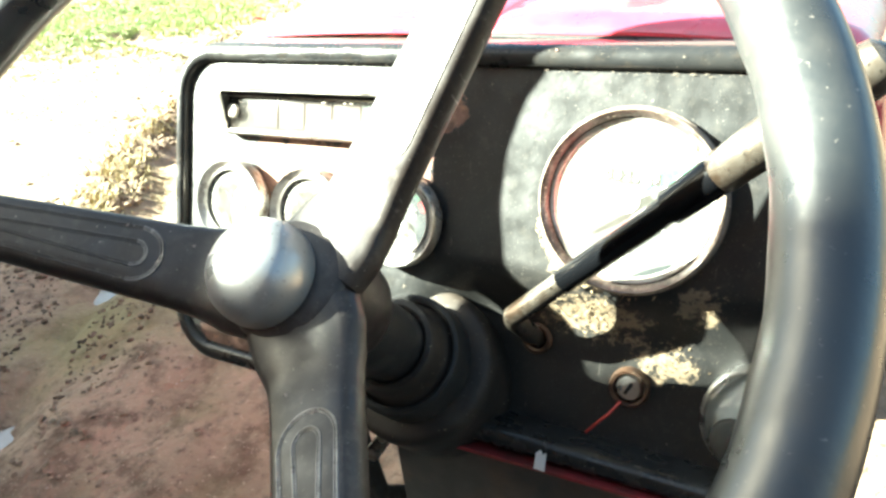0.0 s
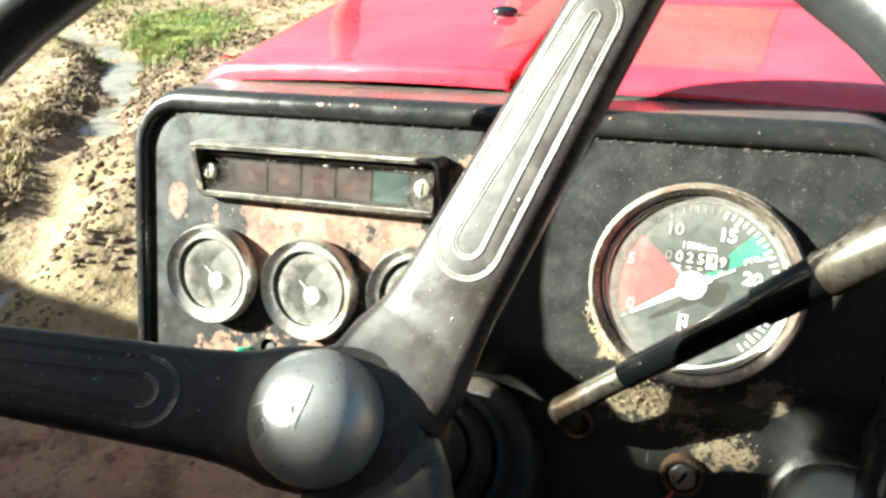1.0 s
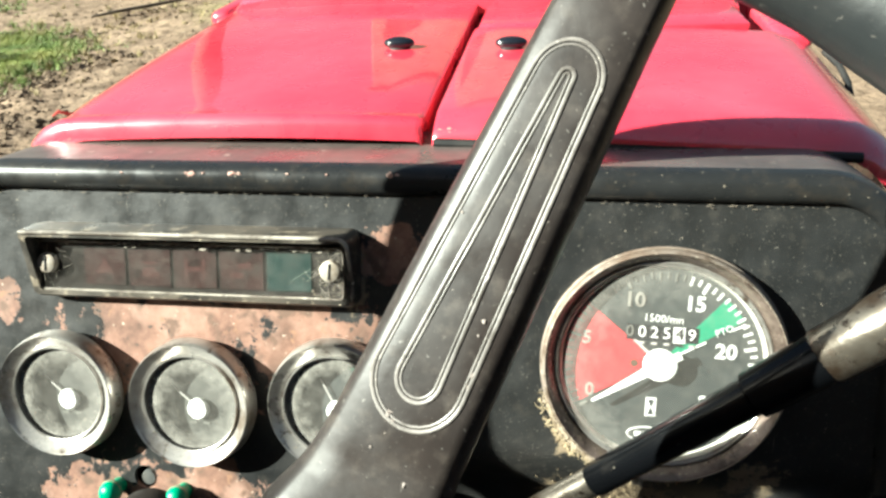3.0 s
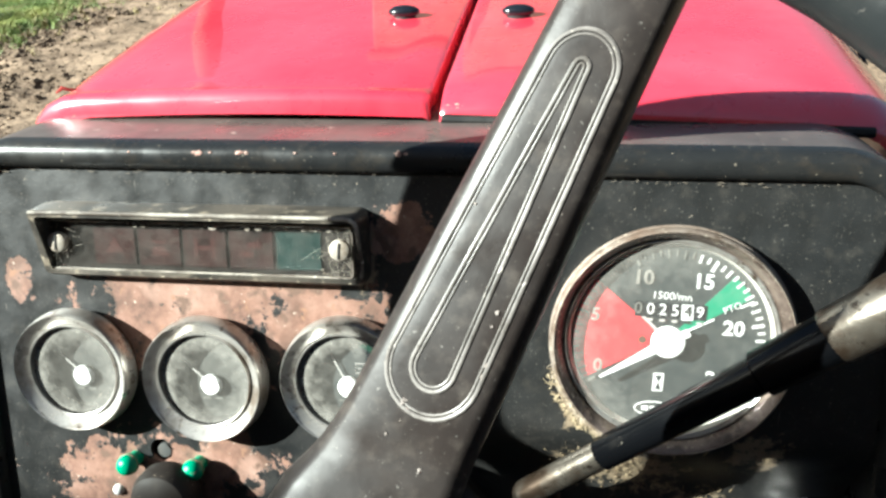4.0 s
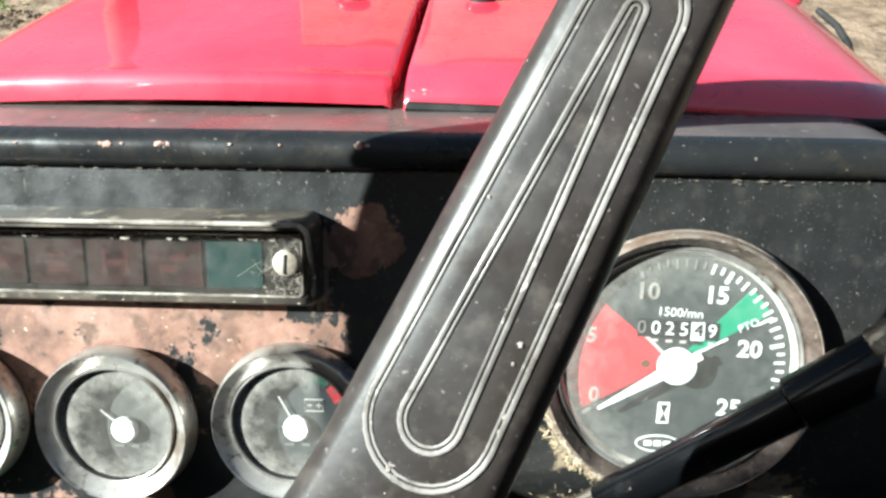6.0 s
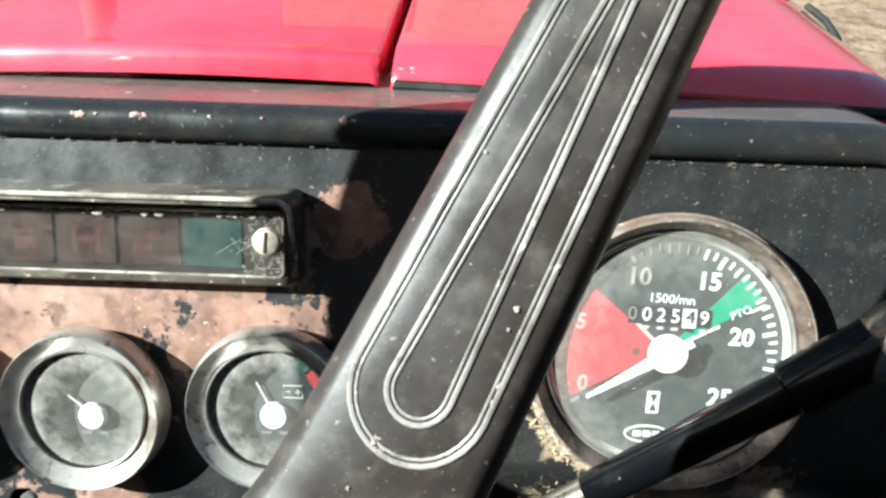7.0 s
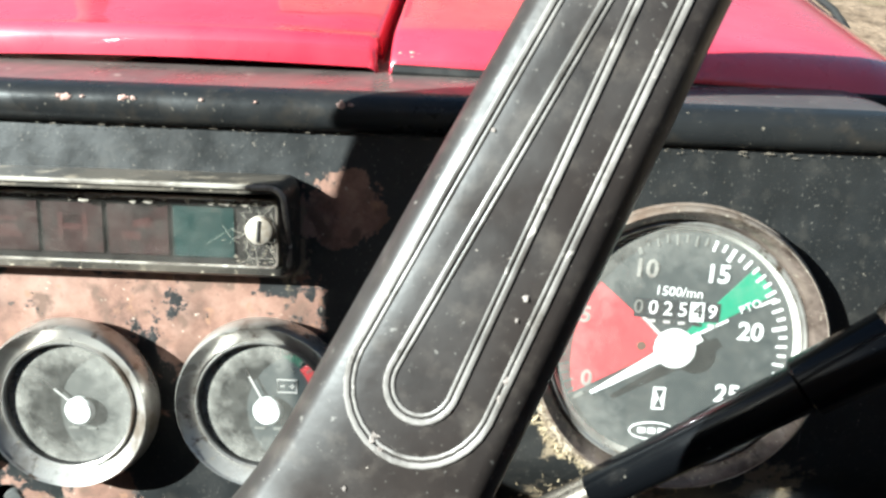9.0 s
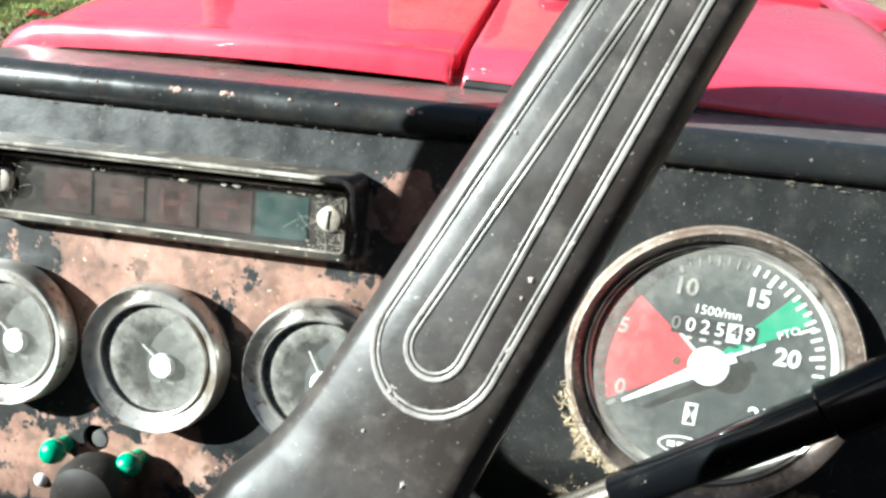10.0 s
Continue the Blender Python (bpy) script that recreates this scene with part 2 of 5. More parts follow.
def panel_material():
    """Dusty black paint, flaked down to pink-brown primer and rust around the small gauges."""
    m = mat("panel_paint", (0.0125, 0.0132, 0.0135), 0.42, rough_var=0.13, spec=0.62,
            layers=[(9, 0.42, 0.74, (0.021, 0.0207, 0.0197), 8), (30, 0.52, 0.72, (0.015, 0.014, 0.013), 7), (60, 0.64, 0.80, (0.050, 0.046, 0.040), 7), (130, 0.54, 0.72, (0.031, 0.029, 0.026), 9), (800, 0.64, 0.74, (0.10, 0.092, 0.08), 2), (330, 0.71, 0.76, (0.27, 0.23, 0.185), 3)],
            streaks=[(420, 8, 0.75, 0.79, (0.15, 0.14, 0.12)), (700, 60, 0.73, 0.77, (0.18, 0.16, 0.14))], bump=[(350, 0.1), (25, 0.04)])
    nt = m.node_tree
    n, l = nt.nodes, nt.links
    b = n["Principled BSDF"]
    paint = b.inputs["Base Color"].links[0].from_socket
    tc = n.new("ShaderNodeTexCoord")
    sep = n.new("ShaderNodeSeparateXYZ")
    l.new(tc.outputs["Object"], sep.inputs[0])

    def calc(op, a, c=None):
        x = n.new("ShaderNodeMath")
        x.operation = op
        for i, v in enumerate((a, c)):
            if v is None:
                continue
            if isinstance(v, (int, float)):
                x.inputs[i].default_value = v
            else:
                l.new(v, x.inputs[i])
        return x.outputs[0]

    def blob(cx, cz, hx, hz):
        """1 in the middle of an upright oval patch, falling below 0 outside it."""
        dx = calc("POWER", calc("ABSOLUTE", calc("DIVIDE", calc("SUBTRACT", sep.outputs[0], cx), hx)), 2.0)
        dz = calc("POWER", calc("ABSOLUTE", calc("DIVIDE", calc("SUBTRACT", sep.outputs[2], cz), hz)), 2.0)
        return calc("SUBTRACT", 1.0, calc("ADD", dx, dz))

    field = blob(-0.244, -0.004, 0.060, 0.036)
    for args in ((-0.168, -0.004, 0.050, 0.036), (-0.262, -0.094, 0.074, 0.030), (-0.1235, 0.0460, 0.024, 0.014), (-0.3285, 0.015, 0.010, 0.013), (-0.30, -0.140, 0.040, 0.024), (-0.222, -0.080, 0.028, 0.020)):
        field = calc("MAXIMUM", field, blob(*args))
    t = n.new("ShaderNodeTexNoise")
    t.inputs["Scale"].default_value, t.inputs["Detail"].default_value = 44, 12
    t.inputs["Roughness"].default_value = 0.68
    l.new(tc.outputs["Object"], t.inputs["Vector"])
    ragged = calc("ADD", field, calc("MULTIPLY", calc("SUBTRACT", t.outputs[0], 0.56), 5.2))
    mask = n.new("ShaderNodeMapRange")
    mask.inputs[1].default_value, mask.inputs[2].default_value = 0.0, 0.10
    l.new(ragged, mask.inputs[0])
    rust = n.new("ShaderNodeValToRGB")
    rust.color_ramp.elements[0].position, rust.color_ramp.elements[0].color = 0.34, (0.085, 0.042, 0.028, 1)
    rust.color_ramp.elements[1].position, rust.color_ramp.elements[1].color = 0.68, (0.325, 0.19, 0.142, 1)
    e = rust.color_ramp.elements.new(0.5)
    e.color = (0.218, 0.113, 0.078, 1)
    t2 = n.new("ShaderNodeTexNoise")
    t2.inputs["Scale"].default_value, t2.inputs["Detail"].default_value = 60, 14
    t2.inputs["Roughness"].default_value = 0.74
    l.new(tc.outputs["Object"], t2.inputs["Vector"])
    l.new(t2.outputs[0], rust.inputs[0])
    x = n.new("ShaderNodeMix")
    x.data_type = "RGBA"
    l.new(mask.outputs[0], x.inputs[0])
    l.new(paint, x.inputs[6])
    primer = rust.outputs[0]
    for scale, low, high, colour in ((26, 0.50, 0.66, (0.09, 0.047, 0.030, 1)), (40, 0.54, 0.72, (0.345, 0.212, 0.163, 1)), (95, 0.55, 0.64, (0.13, 0.074, 0.05, 1)), (130, 0.61, 0.69, (0.26, 0.135, 0.08, 1)), (75, 0.66, 0.70, (0.06, 0.042, 0.034, 1)), (420, 0.69, 0.75, (0.52, 0.42, 0.34, 1)), (300, 0.66, 0.72, (0.06, 0.04, 0.03, 1))):
        t3 = n.new("ShaderNodeTexNoise")
        t3.inputs["Scale"].default_value, t3.inputs["Detail"].default_value = scale, 6
        l.new(tc.outputs["Object"], t3.inputs["Vector"])
        m3 = n.new("ShaderNodeMapRange")
        m3.inputs[1].default_value, m3.inputs[2].default_value = low, high
        l.new(t3.outputs[0], m3.inputs[0])
        x3 = n.new("ShaderNodeMix")
        x3.data_type = "RGBA"
        l.new(m3.outputs[0], x3.inputs[0])
        l.new(primer, x3.inputs[6])
        x3.inputs[7].default_value = colour
        primer = x3.outputs[2]
    l.new(primer, x.inputs[7])
    dirt = blob(-0.020, -0.076, 0.038, 0.018)
    for args in ((0.026, -0.100, 0.022, 0.014), (-0.041, -0.041, 0.007, 0.009), (0.045, -0.058, 0.016, 0.014), (-0.142, 0.034, 0.008, 0.020)):
        dirt = calc("MAXIMUM", dirt, blob(*args))
    t4 = n.new("ShaderNodeTexNoise")
    t4.inputs["Scale"].default_value, t4.inputs["Detail"].default_value, t4.inputs["Roughness"].default_value = 150, 10, 0.75
    l.new(tc.outputs["Object"], t4.inputs["Vector"])
    crust = n.new("ShaderNodeMapRange")
    crust.inputs[1].default_value, crust.inputs[2].default_value = 0.0, 0.5
    l.new(calc("ADD", dirt, calc("MULTIPLY", calc("SUBTRACT", t4.outputs[0], 0.55), 6.0)), crust.inputs[0])
    y4 = n.new("ShaderNodeMix")
    y4.data_type = "RGBA"
    l.new(crust.outputs[0], y4.inputs[0])
    l.new(x.outputs[2], y4.inputs[6])
    y4.inputs[7].default_value = (0.23, 0.18, 0.122, 1)
    l.new(y4.outputs[2], b.inputs["Base Color"])
    r = n.new("ShaderNodeMix")
    old = b.inputs["Roughness"].links[0].from_socket
    l.new(mask.outputs[0], r.inputs[0])
    l.new(old, r.inputs[2])
    r.inputs[3].default_value = 0.75
    l.new(r.outputs[0], b.inputs["Roughness"])
    bump = n.new("ShaderNodeBump")
    bump.invert = True
    bump.inputs["Strength"].default_value, bump.inputs["Distance"].default_value = 0.5, 0.0006
    l.new(mask.outputs[0], bump.inputs["Height"])
    l.new(b.inputs["Normal"].links[0].from_socket, bump.inputs["Normal"])
    l.new(bump.outputs[0], b.inputs["Normal"])
    return m


def glass_material(name, dust, tint=(1, 1, 1), haze=0.08, grain=170, rim=0.0, floor=0.45):
    """Thin pane: see-through, a gloss by Fresnel and a film of dust."""
    m = bpy.data.materials.new(name)
    m.use_nodes = True
    n, l = m.node_tree.nodes, m.node_tree.links
    n.remove(n["Principled BSDF"])
    clear = n.new("ShaderNodeBsdfTransparent")
    clear.inputs[0].default_value = (*tint, 1)
    gloss = n.new("ShaderNodeBsdfGlossy")
    gloss.inputs["Roughness"].default_value = haze
    film = n.new("ShaderNodeBsdfDiffuse")
    film.inputs[0].default_value = (0.42, 0.40, 0.36, 1)
    fres = n.new("ShaderNodeFresnel")
    fres.inputs[0].default_value = 1.45
    tc = n.new("ShaderNodeTexCoord")
    t = n.new("ShaderNodeTexNoise")
    t.inputs["Scale"].default_value, t.inputs["Detail"].default_value = grain, 12
    t.inputs["Roughness"].default_value = 0.72
    l.new(tc.outputs["Object"], t.inputs["Vector"])
    r = n.new("ShaderNodeMapRange")
    r.inputs[1].default_value, r.inputs[2].default_value, r.inputs[3].default_value, r.inputs[4].default_value = 0.36, 0.70, dust * floor, dust
    l.new(t.outputs[0], r.inputs[0])
    share = r.outputs[0]
    if rim:                                             # dust gathers along the edge of the pane
        sep = n.new("ShaderNodeVectorMath")
        sep.operation = "DISTANCE"
        flat = n.new("ShaderNodeVectorMath")
        flat.operation = "MULTIPLY"
        flat.inputs[1].default_value = (1, 0, 1)
        l.new(tc.outputs["Generated"], flat.inputs[0])
        l.new(flat.outputs[0], sep.inputs[0])
        sep.inputs[1].default_value = (0.5, 0, 0.5)
        wide = n.new("ShaderNodeMath")
        wide.operation = "MULTIPLY_ADD"
        l.new(t.outputs[0], wide.inputs[0])
        wide.inputs[1].default_value = 0.45
        l.new(sep.outputs["Value"], wide.inputs[2])
        edge = n.new("ShaderNodeMapRange")
        edge.inputs[1].default_value, edge.inputs[2].default_value, edge.inputs[4].default_value = 0.52, 0.74, rim
        l.new(wide.outputs[0], edge.inputs[0])
        both = n.new("ShaderNodeMath")
        both.use_clamp = True
        l.new(r.outputs[0], both.inputs[0])
        l.new(edge.outputs[0], both.inputs[1])
        share = both.outputs[0]
    a = n.new("ShaderNodeMixShader")
    l.new(fres.outputs[0], a.inputs[0])
    l.new(clear.outputs[0], a.inputs[1])
    l.new(gloss.outputs[0], a.inputs[2])
    c = n.new("ShaderNodeMixShader")
    l.new(share, c.inputs[0])
    l.new(a.outputs[0], c.inputs[1])
    l.new(film.outputs[0], c.inputs[2])
    l.new(c.outputs[0], n["Material Output"].inputs[0])
    return m


panel_paint = panel_material()
gauge_glass = glass_material("gauge_glass", 0.23, rim=0.36)
tacho_glass = glass_material("tacho_glass", 0.155, rim=0.16, floor=0.6)
strip_lens = glass_material("strip_lens", 0.06, (0.8, 0.78, 0.76), 0.12, 120, floor=0.05)
dome_glass = glass_material("dome_glass", 0.22, (0.85, 0.88, 0.85), 0.05)


# ---------------------------------------------------------------- builders
def thing(name, m=None, label="", category="", group="", kind=""):
    return_ob = new(name)
    return_ob.empty_display_size = 0.02
    if m is not None:
        return_ob.matrix_world = m
    return tagged(return_ob, label, category, group, kind)


def part(name, bm, material, parent, label="", smooth=True, sharp=40):
    me = bpy.data.meshes.new(name)
    bmesh.ops.remove_doubles(bm, verts=bm.verts, dist=1e-7)
    bmesh.ops.recalc_face_normals(bm, faces=bm.faces)
    for f in bm.faces:
        f.smooth = smooth
    for e in bm.edges:
        if len(e.link_faces) == 2 and e.calc_face_angle(0) > radians(sharp):
            e.smooth = False
    bm.to_mesh(me)
    bm.free()
    me.materials.append(material)
    ob = new(name, me)
    if parent is not None:
        ob.parent = parent
    if label:
        ob["label"] = label
    return ob


def solid(name, bm, material, m=None, label="", category="", group="", kind="", smooth=True, sharp=40):
    """A thing that is one mesh."""
    ob = part(name, bm, material, None, smooth=smooth, sharp=sharp)
    if m is not None:
        ob.matrix_world = m
    return tagged(ob, label, category, group, kind)


def rings(loops, close_a=True, close_b=True, wrap=True):
    """A skin over loops of equally many points."""
    bm = bmesh.new()
    rows = [[bm.verts.new(p) for p in loop] for loop in loops]
    k = len(rows[0])
    for a, b in zip(rows, rows[1:]):
        for i in range(k if wrap else k - 1):
            j = (i + 1) % k
            bm.faces.new((a[i], a[j], b[j], b[i]))
    if close_a:
        bm.faces.new(rows[0])
    if close_b:
        bm.faces.new(rows[-1])
    return bm


def circle(cx, y, cz, r, k=48):
    return [(cx + r * math.cos(a), y, cz + r * math.sin(a)) for a in (2 * math.pi * i / k for i in range(k))]


def lathe(cx, cz, profile, k=48, close_a=False, close_b=False):
    """Turned about the y axis through (cx, cz): profile of (radius, y)."""
    return rings([circle(cx, y, cz, max(r, 1e-5), k) for r, y in profile], close_a, close_b)


def tube(points, radius, k=10, closed=False, radii=None, squash=1.0, up=None):
    """A rod along points; squash flattens it along up."""
    pts = [Vector(p) for p in points]
    loops = []
    ref = Vector(up) if up else Vector((0.31, 0.17, 0.93))
    for i, p in enumerate(pts):
        a = pts[i - 1] if (i or closed) else p
        b = pts[(i + 1) % len(pts)] if (i < len(pts) - 1 or closed) else p
        d = (b - a).normalized()
        s = d.cross(ref).normalized()
        u = s.cross(d).normalized()
        r = radii[i] if radii else radius
        loops.append([p + r * (math.cos(t) * s + squash * math.sin(t) * u) for t in (2 * math.pi * q / k for q in range(k))])
    if closed:
        loops.append(loops[0])
    return rings(loops, not closed, not closed)


def arc(c, r, a0, a1, k):
    return [(c[0] + r * math.cos(radians(a0 + (a1 - a0) * i / k)), c[1] + r * math.sin(radians(a0 + (a1 - a0) * i / k))) for i in range(k + 1)]


def rounded(x0, x1, z0, z1, rs, k=10):
    """Rounded rectangle, corners bottom-left, bottom-right, top-right, top-left; counter-clockwise."""
    a, b, c, d = rs
    return (arc((x0 + a, z0 + a), a, 180, 270, k) + arc((x1 - b, z0 + b), b, 270, 360, k)
            + arc((x1 - c, z1 - c), c, 0, 90, k) + arc((x0 + d, z1 - d), d, 90, 180, k))


def box(x0, x1, y0, y1, z0, z1, bevel=0.0, seg=2):
    bm = bmesh.new()
    bmesh.ops.create_cube(bm, size=1.0)
    for v in bm.verts:
        v.co = ((x0 + x1) / 2 + v.co.x * (x1 - x0), (y0 + y1) / 2 + v.co.y * (y1 - y0), (z0 + z1) / 2 + v.co.z * (z1 - z0))
    if bevel:
        bmesh.ops.bevel(bm, geom=bm.edges[:], offset=bevel, segments=seg, affect="EDGES", profile=0.5)
    return bm


def prism(outline, y0, y1):
    """An outline in x and z pushed from y0 to y1."""
    return rings([[(x, y0, z) for x, z in outline], [(x, y1, z) for x, z in outline]])


def writing(text, size, x, y, z, material, parent, name="lettering", turn=0.0, bold=0.0):
    """Letters that face the driver, middle at (x, z)."""
    cu = bpy.data.curves.new(name, "FONT")
    cu.body, cu.size, cu.align_x, cu.align_y = text, size, "CENTER", "CENTER"
    cu.extrude, cu.offset, cu.resolution_u = 0.0001, bold, 3
    tmp = bpy.data.objects.new(name, cu)
    scene.collection.objects.link(tmp)
    dg = bpy.context.evaluated_depsgraph_get()
    me = bpy.data.meshes.new_from_object(tmp.evaluated_get(dg))
    bpy.data.objects.remove(tmp)
    bpy.data.curves.remove(cu)
    me.transform(pose(x, y, z, 90, 0, 0) @ pose(0, 0, 0, 0, 0, turn))
    me.materials.clear()
    me.materials.append(material)
    ob = new(name, me)
    ob.parent = parent
    return ob


def polar(cx, cz, r, deg):
    return cx + r * math.cos(radians(deg)), cz + r * math.sin(radians(deg))


def bar(cx, cz, r0, r1, deg, w, y, depth=0.0003):
    """A flat stroke along a ray of a dial."""
    c, s = math.cos(radians(deg)), math.sin(radians(deg))
    o = [(cx + r * c - q * s, cz + r * s + q * c) for r, q in ((r0, -w / 2), (r1, -w / 2), (r1, w / 2), (r0, w / 2))]
    return prism(o, y - depth, y)


def wedge(cx, cz, r0, r1, a0, a1, y, depth=0.0003, k=24):
    o = [polar(cx, cz, r1, a0 + (a1 - a0) * i / k) for i in range(k + 1)] + [polar(cx, cz, r0, a1 + (a0 - a1) * i / k) for i in range(k + 1)]
    bm = bmesh.new()
    front = [bm.verts.new((x, y - depth, z)) for x, z in o]
    back = [bm.verts.new((x, y, z)) for x, z in o]
    m = len(o)
    for i in range(m):
        j = (i + 1) % m
        bm.faces.new((front[i], front[j], back[j], back[i]))
    for i in range(k):
        bm.faces.new((front[i], front[i + 1], front[m - 2 - i], front[m - 1 - i]))
    return bm


# ---------------------------------------------------------------- ground and surroundings
STREAM = [(-1.85, -0.4), (-2.10, 0.35), (-2.30, 0.75), (-2.72, 1.35), (-2.95, 2.0), (-3.45, 2.55), (-3.75, 3.2), (-4.22, 3.92), (-4.97, 4.87), (-6.2, 5.6), (-8.0, 6.2)]


def stream_gap(x, y):
    best = 9.0
    x, y = x + 0.16 * noise.noise((x * 1.7, y * 1.7, 21)) + 0.05 * noise.noise((x * 6, y * 6, 22)), y + 0.05 * noise.noise((x * 6, y * 6, 23))
    for (ax, ay), (bx, by) in zip(STREAM, STREAM[1:]):
        dx, dy = bx - ax, by - ay
        q = max(0, min(1, ((x - ax) * dx + (y - ay) * dy) / (dx * dx + dy * dy)))
        best = min(best, math.hypot(x - ax - q * dx, y - ay - q * dy))
    return best


def ground_height(x, y):
    far = max(0.0, 1 - math.hypot(x + 2, y - 3) / 14)
    h = 0.05 * noise.noise((x * 0.7, y * 0.7, 3.1)) + far * (0.030 * noise.noise((x * 3.1, y * 3.1, 7.7)) + 0.018 * noise.noise((x * 8, y * 8, 1.7)))
    g = stream_gap(x, y)
    wide = max(0.0, min(1.0, (y - 2.6) / 0.8))
    h -= (0.062 + 0.053 * wide + 0.06 * noise.noise((x * 3.3, y * 3.3, 5))) * math.exp(-(g / (0.11 + 0.175 * wide)) ** 2)
    h += far * 0.09 * math.exp(-((g - 0.42) / 0.2) ** 2) * max(0, 0.5 + noise.noise((x * 2.3, y * 2.3, 9)))
    return h - 0.03


def build_ground():
    def spread(n, near, far, mid):
        out = []
        for i in range(n + 1):
            s = 2 * i / n - 1
            out.append(mid + math.copysign(near * abs(s) + (far - near) * abs(s) ** 7, s))
        return out

    xs, ys = spread(260, 7.5, 400, -3.0), spread(260, 7.5, 400, 4.0)
    verts = [(x, y, ground_height(x, y)) for y in ys for x in xs]
    w = len(xs)
    faces = [(j * w + i, j * w + i + 1, (j + 1) * w + i + 1, (j + 1) * w + i) for j in range(len(ys) - 1) for i in range(w - 1)]
    me = bpy.data.meshes.new("ground")
    me.from_pydata(verts, [], faces)
    me.shade_smooth()
    me.materials.append(soil)
    return tagged(new("ground", me), "dry trampled pale brown earth with ruts and clods", "ground", kind="structure")


soil = mat("soil", (0.27, 0.195, 0.135), 0.9, spec=0.2,
           layers=[(1.3, 0.44, 0.64, (0.16, 0.112, 0.075), 8), (7, 0.48, 0.66, (0.10, 0.068, 0.045), 12), (22, 0.55, 0.68, (0.115, 0.080, 0.055), 10), (70, 0.60, 0.72, (0.36, 0.285, 0.21), 5), (0.35, 0.56, 0.70, (0.20, 0.18, 0.08), 9)],
           bump=[(9, 0.9), (30, 0.9), (110, 0.6)])
mud = mat("mud", (0.085, 0.060, 0.041), 0.9, spec=0.2, layers=[(14, 0.44, 0.62, (0.20, 0.145, 0.10), 8)], bump=[(60, 0.6)])
crumb_earth = mat("crumb_earth", (0.20, 0.145, 0.10), 0.9, spec=0.2, layers=[(9, 0.44, 0.62, (0.13, 0.092, 0.062), 8), (5, 0.60, 0.68, (0.33, 0.28, 0.22), 4)], bump=[(60, 0.6)])
grass_blade = mat("grass_blade", (0.115, 0.175, 0.030), 0.6, layers=[(1.2, 0.50, 0.66, (0.25, 0.26, 0.06), 6), (4, 0.55, 0.66, (0.19, 0.15, 0.06), 7), (7, 0.55, 0.7, (0.05, 0.08, 0.02), 4)])
dry_blade = mat("dry_blade", (0.30, 0.24, 0.11), 0.7, layers=[(3, 0.45, 0.62, (0.19, 0.14, 0.06), 6)])
water_mat = mat("water", (0.22, 0.20, 0.165), 0.14, spec=0.8, layers=[(6, 0.45, 0.65, (0.13, 0.115, 0.09), 6)], bump=[(9, 0.25), (40, 0.15)])
build_ground()

# shallow water standing in the ditch
left_bank, right_bank = [], []
for i, (x, y) in enumerate(STREAM):
    a = STREAM[max(0, i - 1)]
    b = STREAM[min(len(STREAM) - 1, i + 1)]
    d = Vector((b[0] - a[0], b[1] - a[1])).normalized()
    half = 0.42
    left_bank.append((x - d.y * half, y + d.x * half, -0.114))
    right_bank.append((x + d.y * half, y - d.x * half, -0.114))
solid("water", rings([left_bank, right_bank], False, False, wrap=False), water_mat, None,
      "shallow bright water standing in a narrow muddy ditch", "water", kind="structure")


HEAPS = [(-4.73, 6.30, 0.16), (-3.98, 4.66, 0.14), (-4.2, 4.45, 0.15), (-3.9, 5.3, 0.20), (-3.55, 3.75, 0.20), (-4.12, 4.09, 0.16), (-5.9, 6.0, 0.30), (-4.5, 7.2, 0.45)]


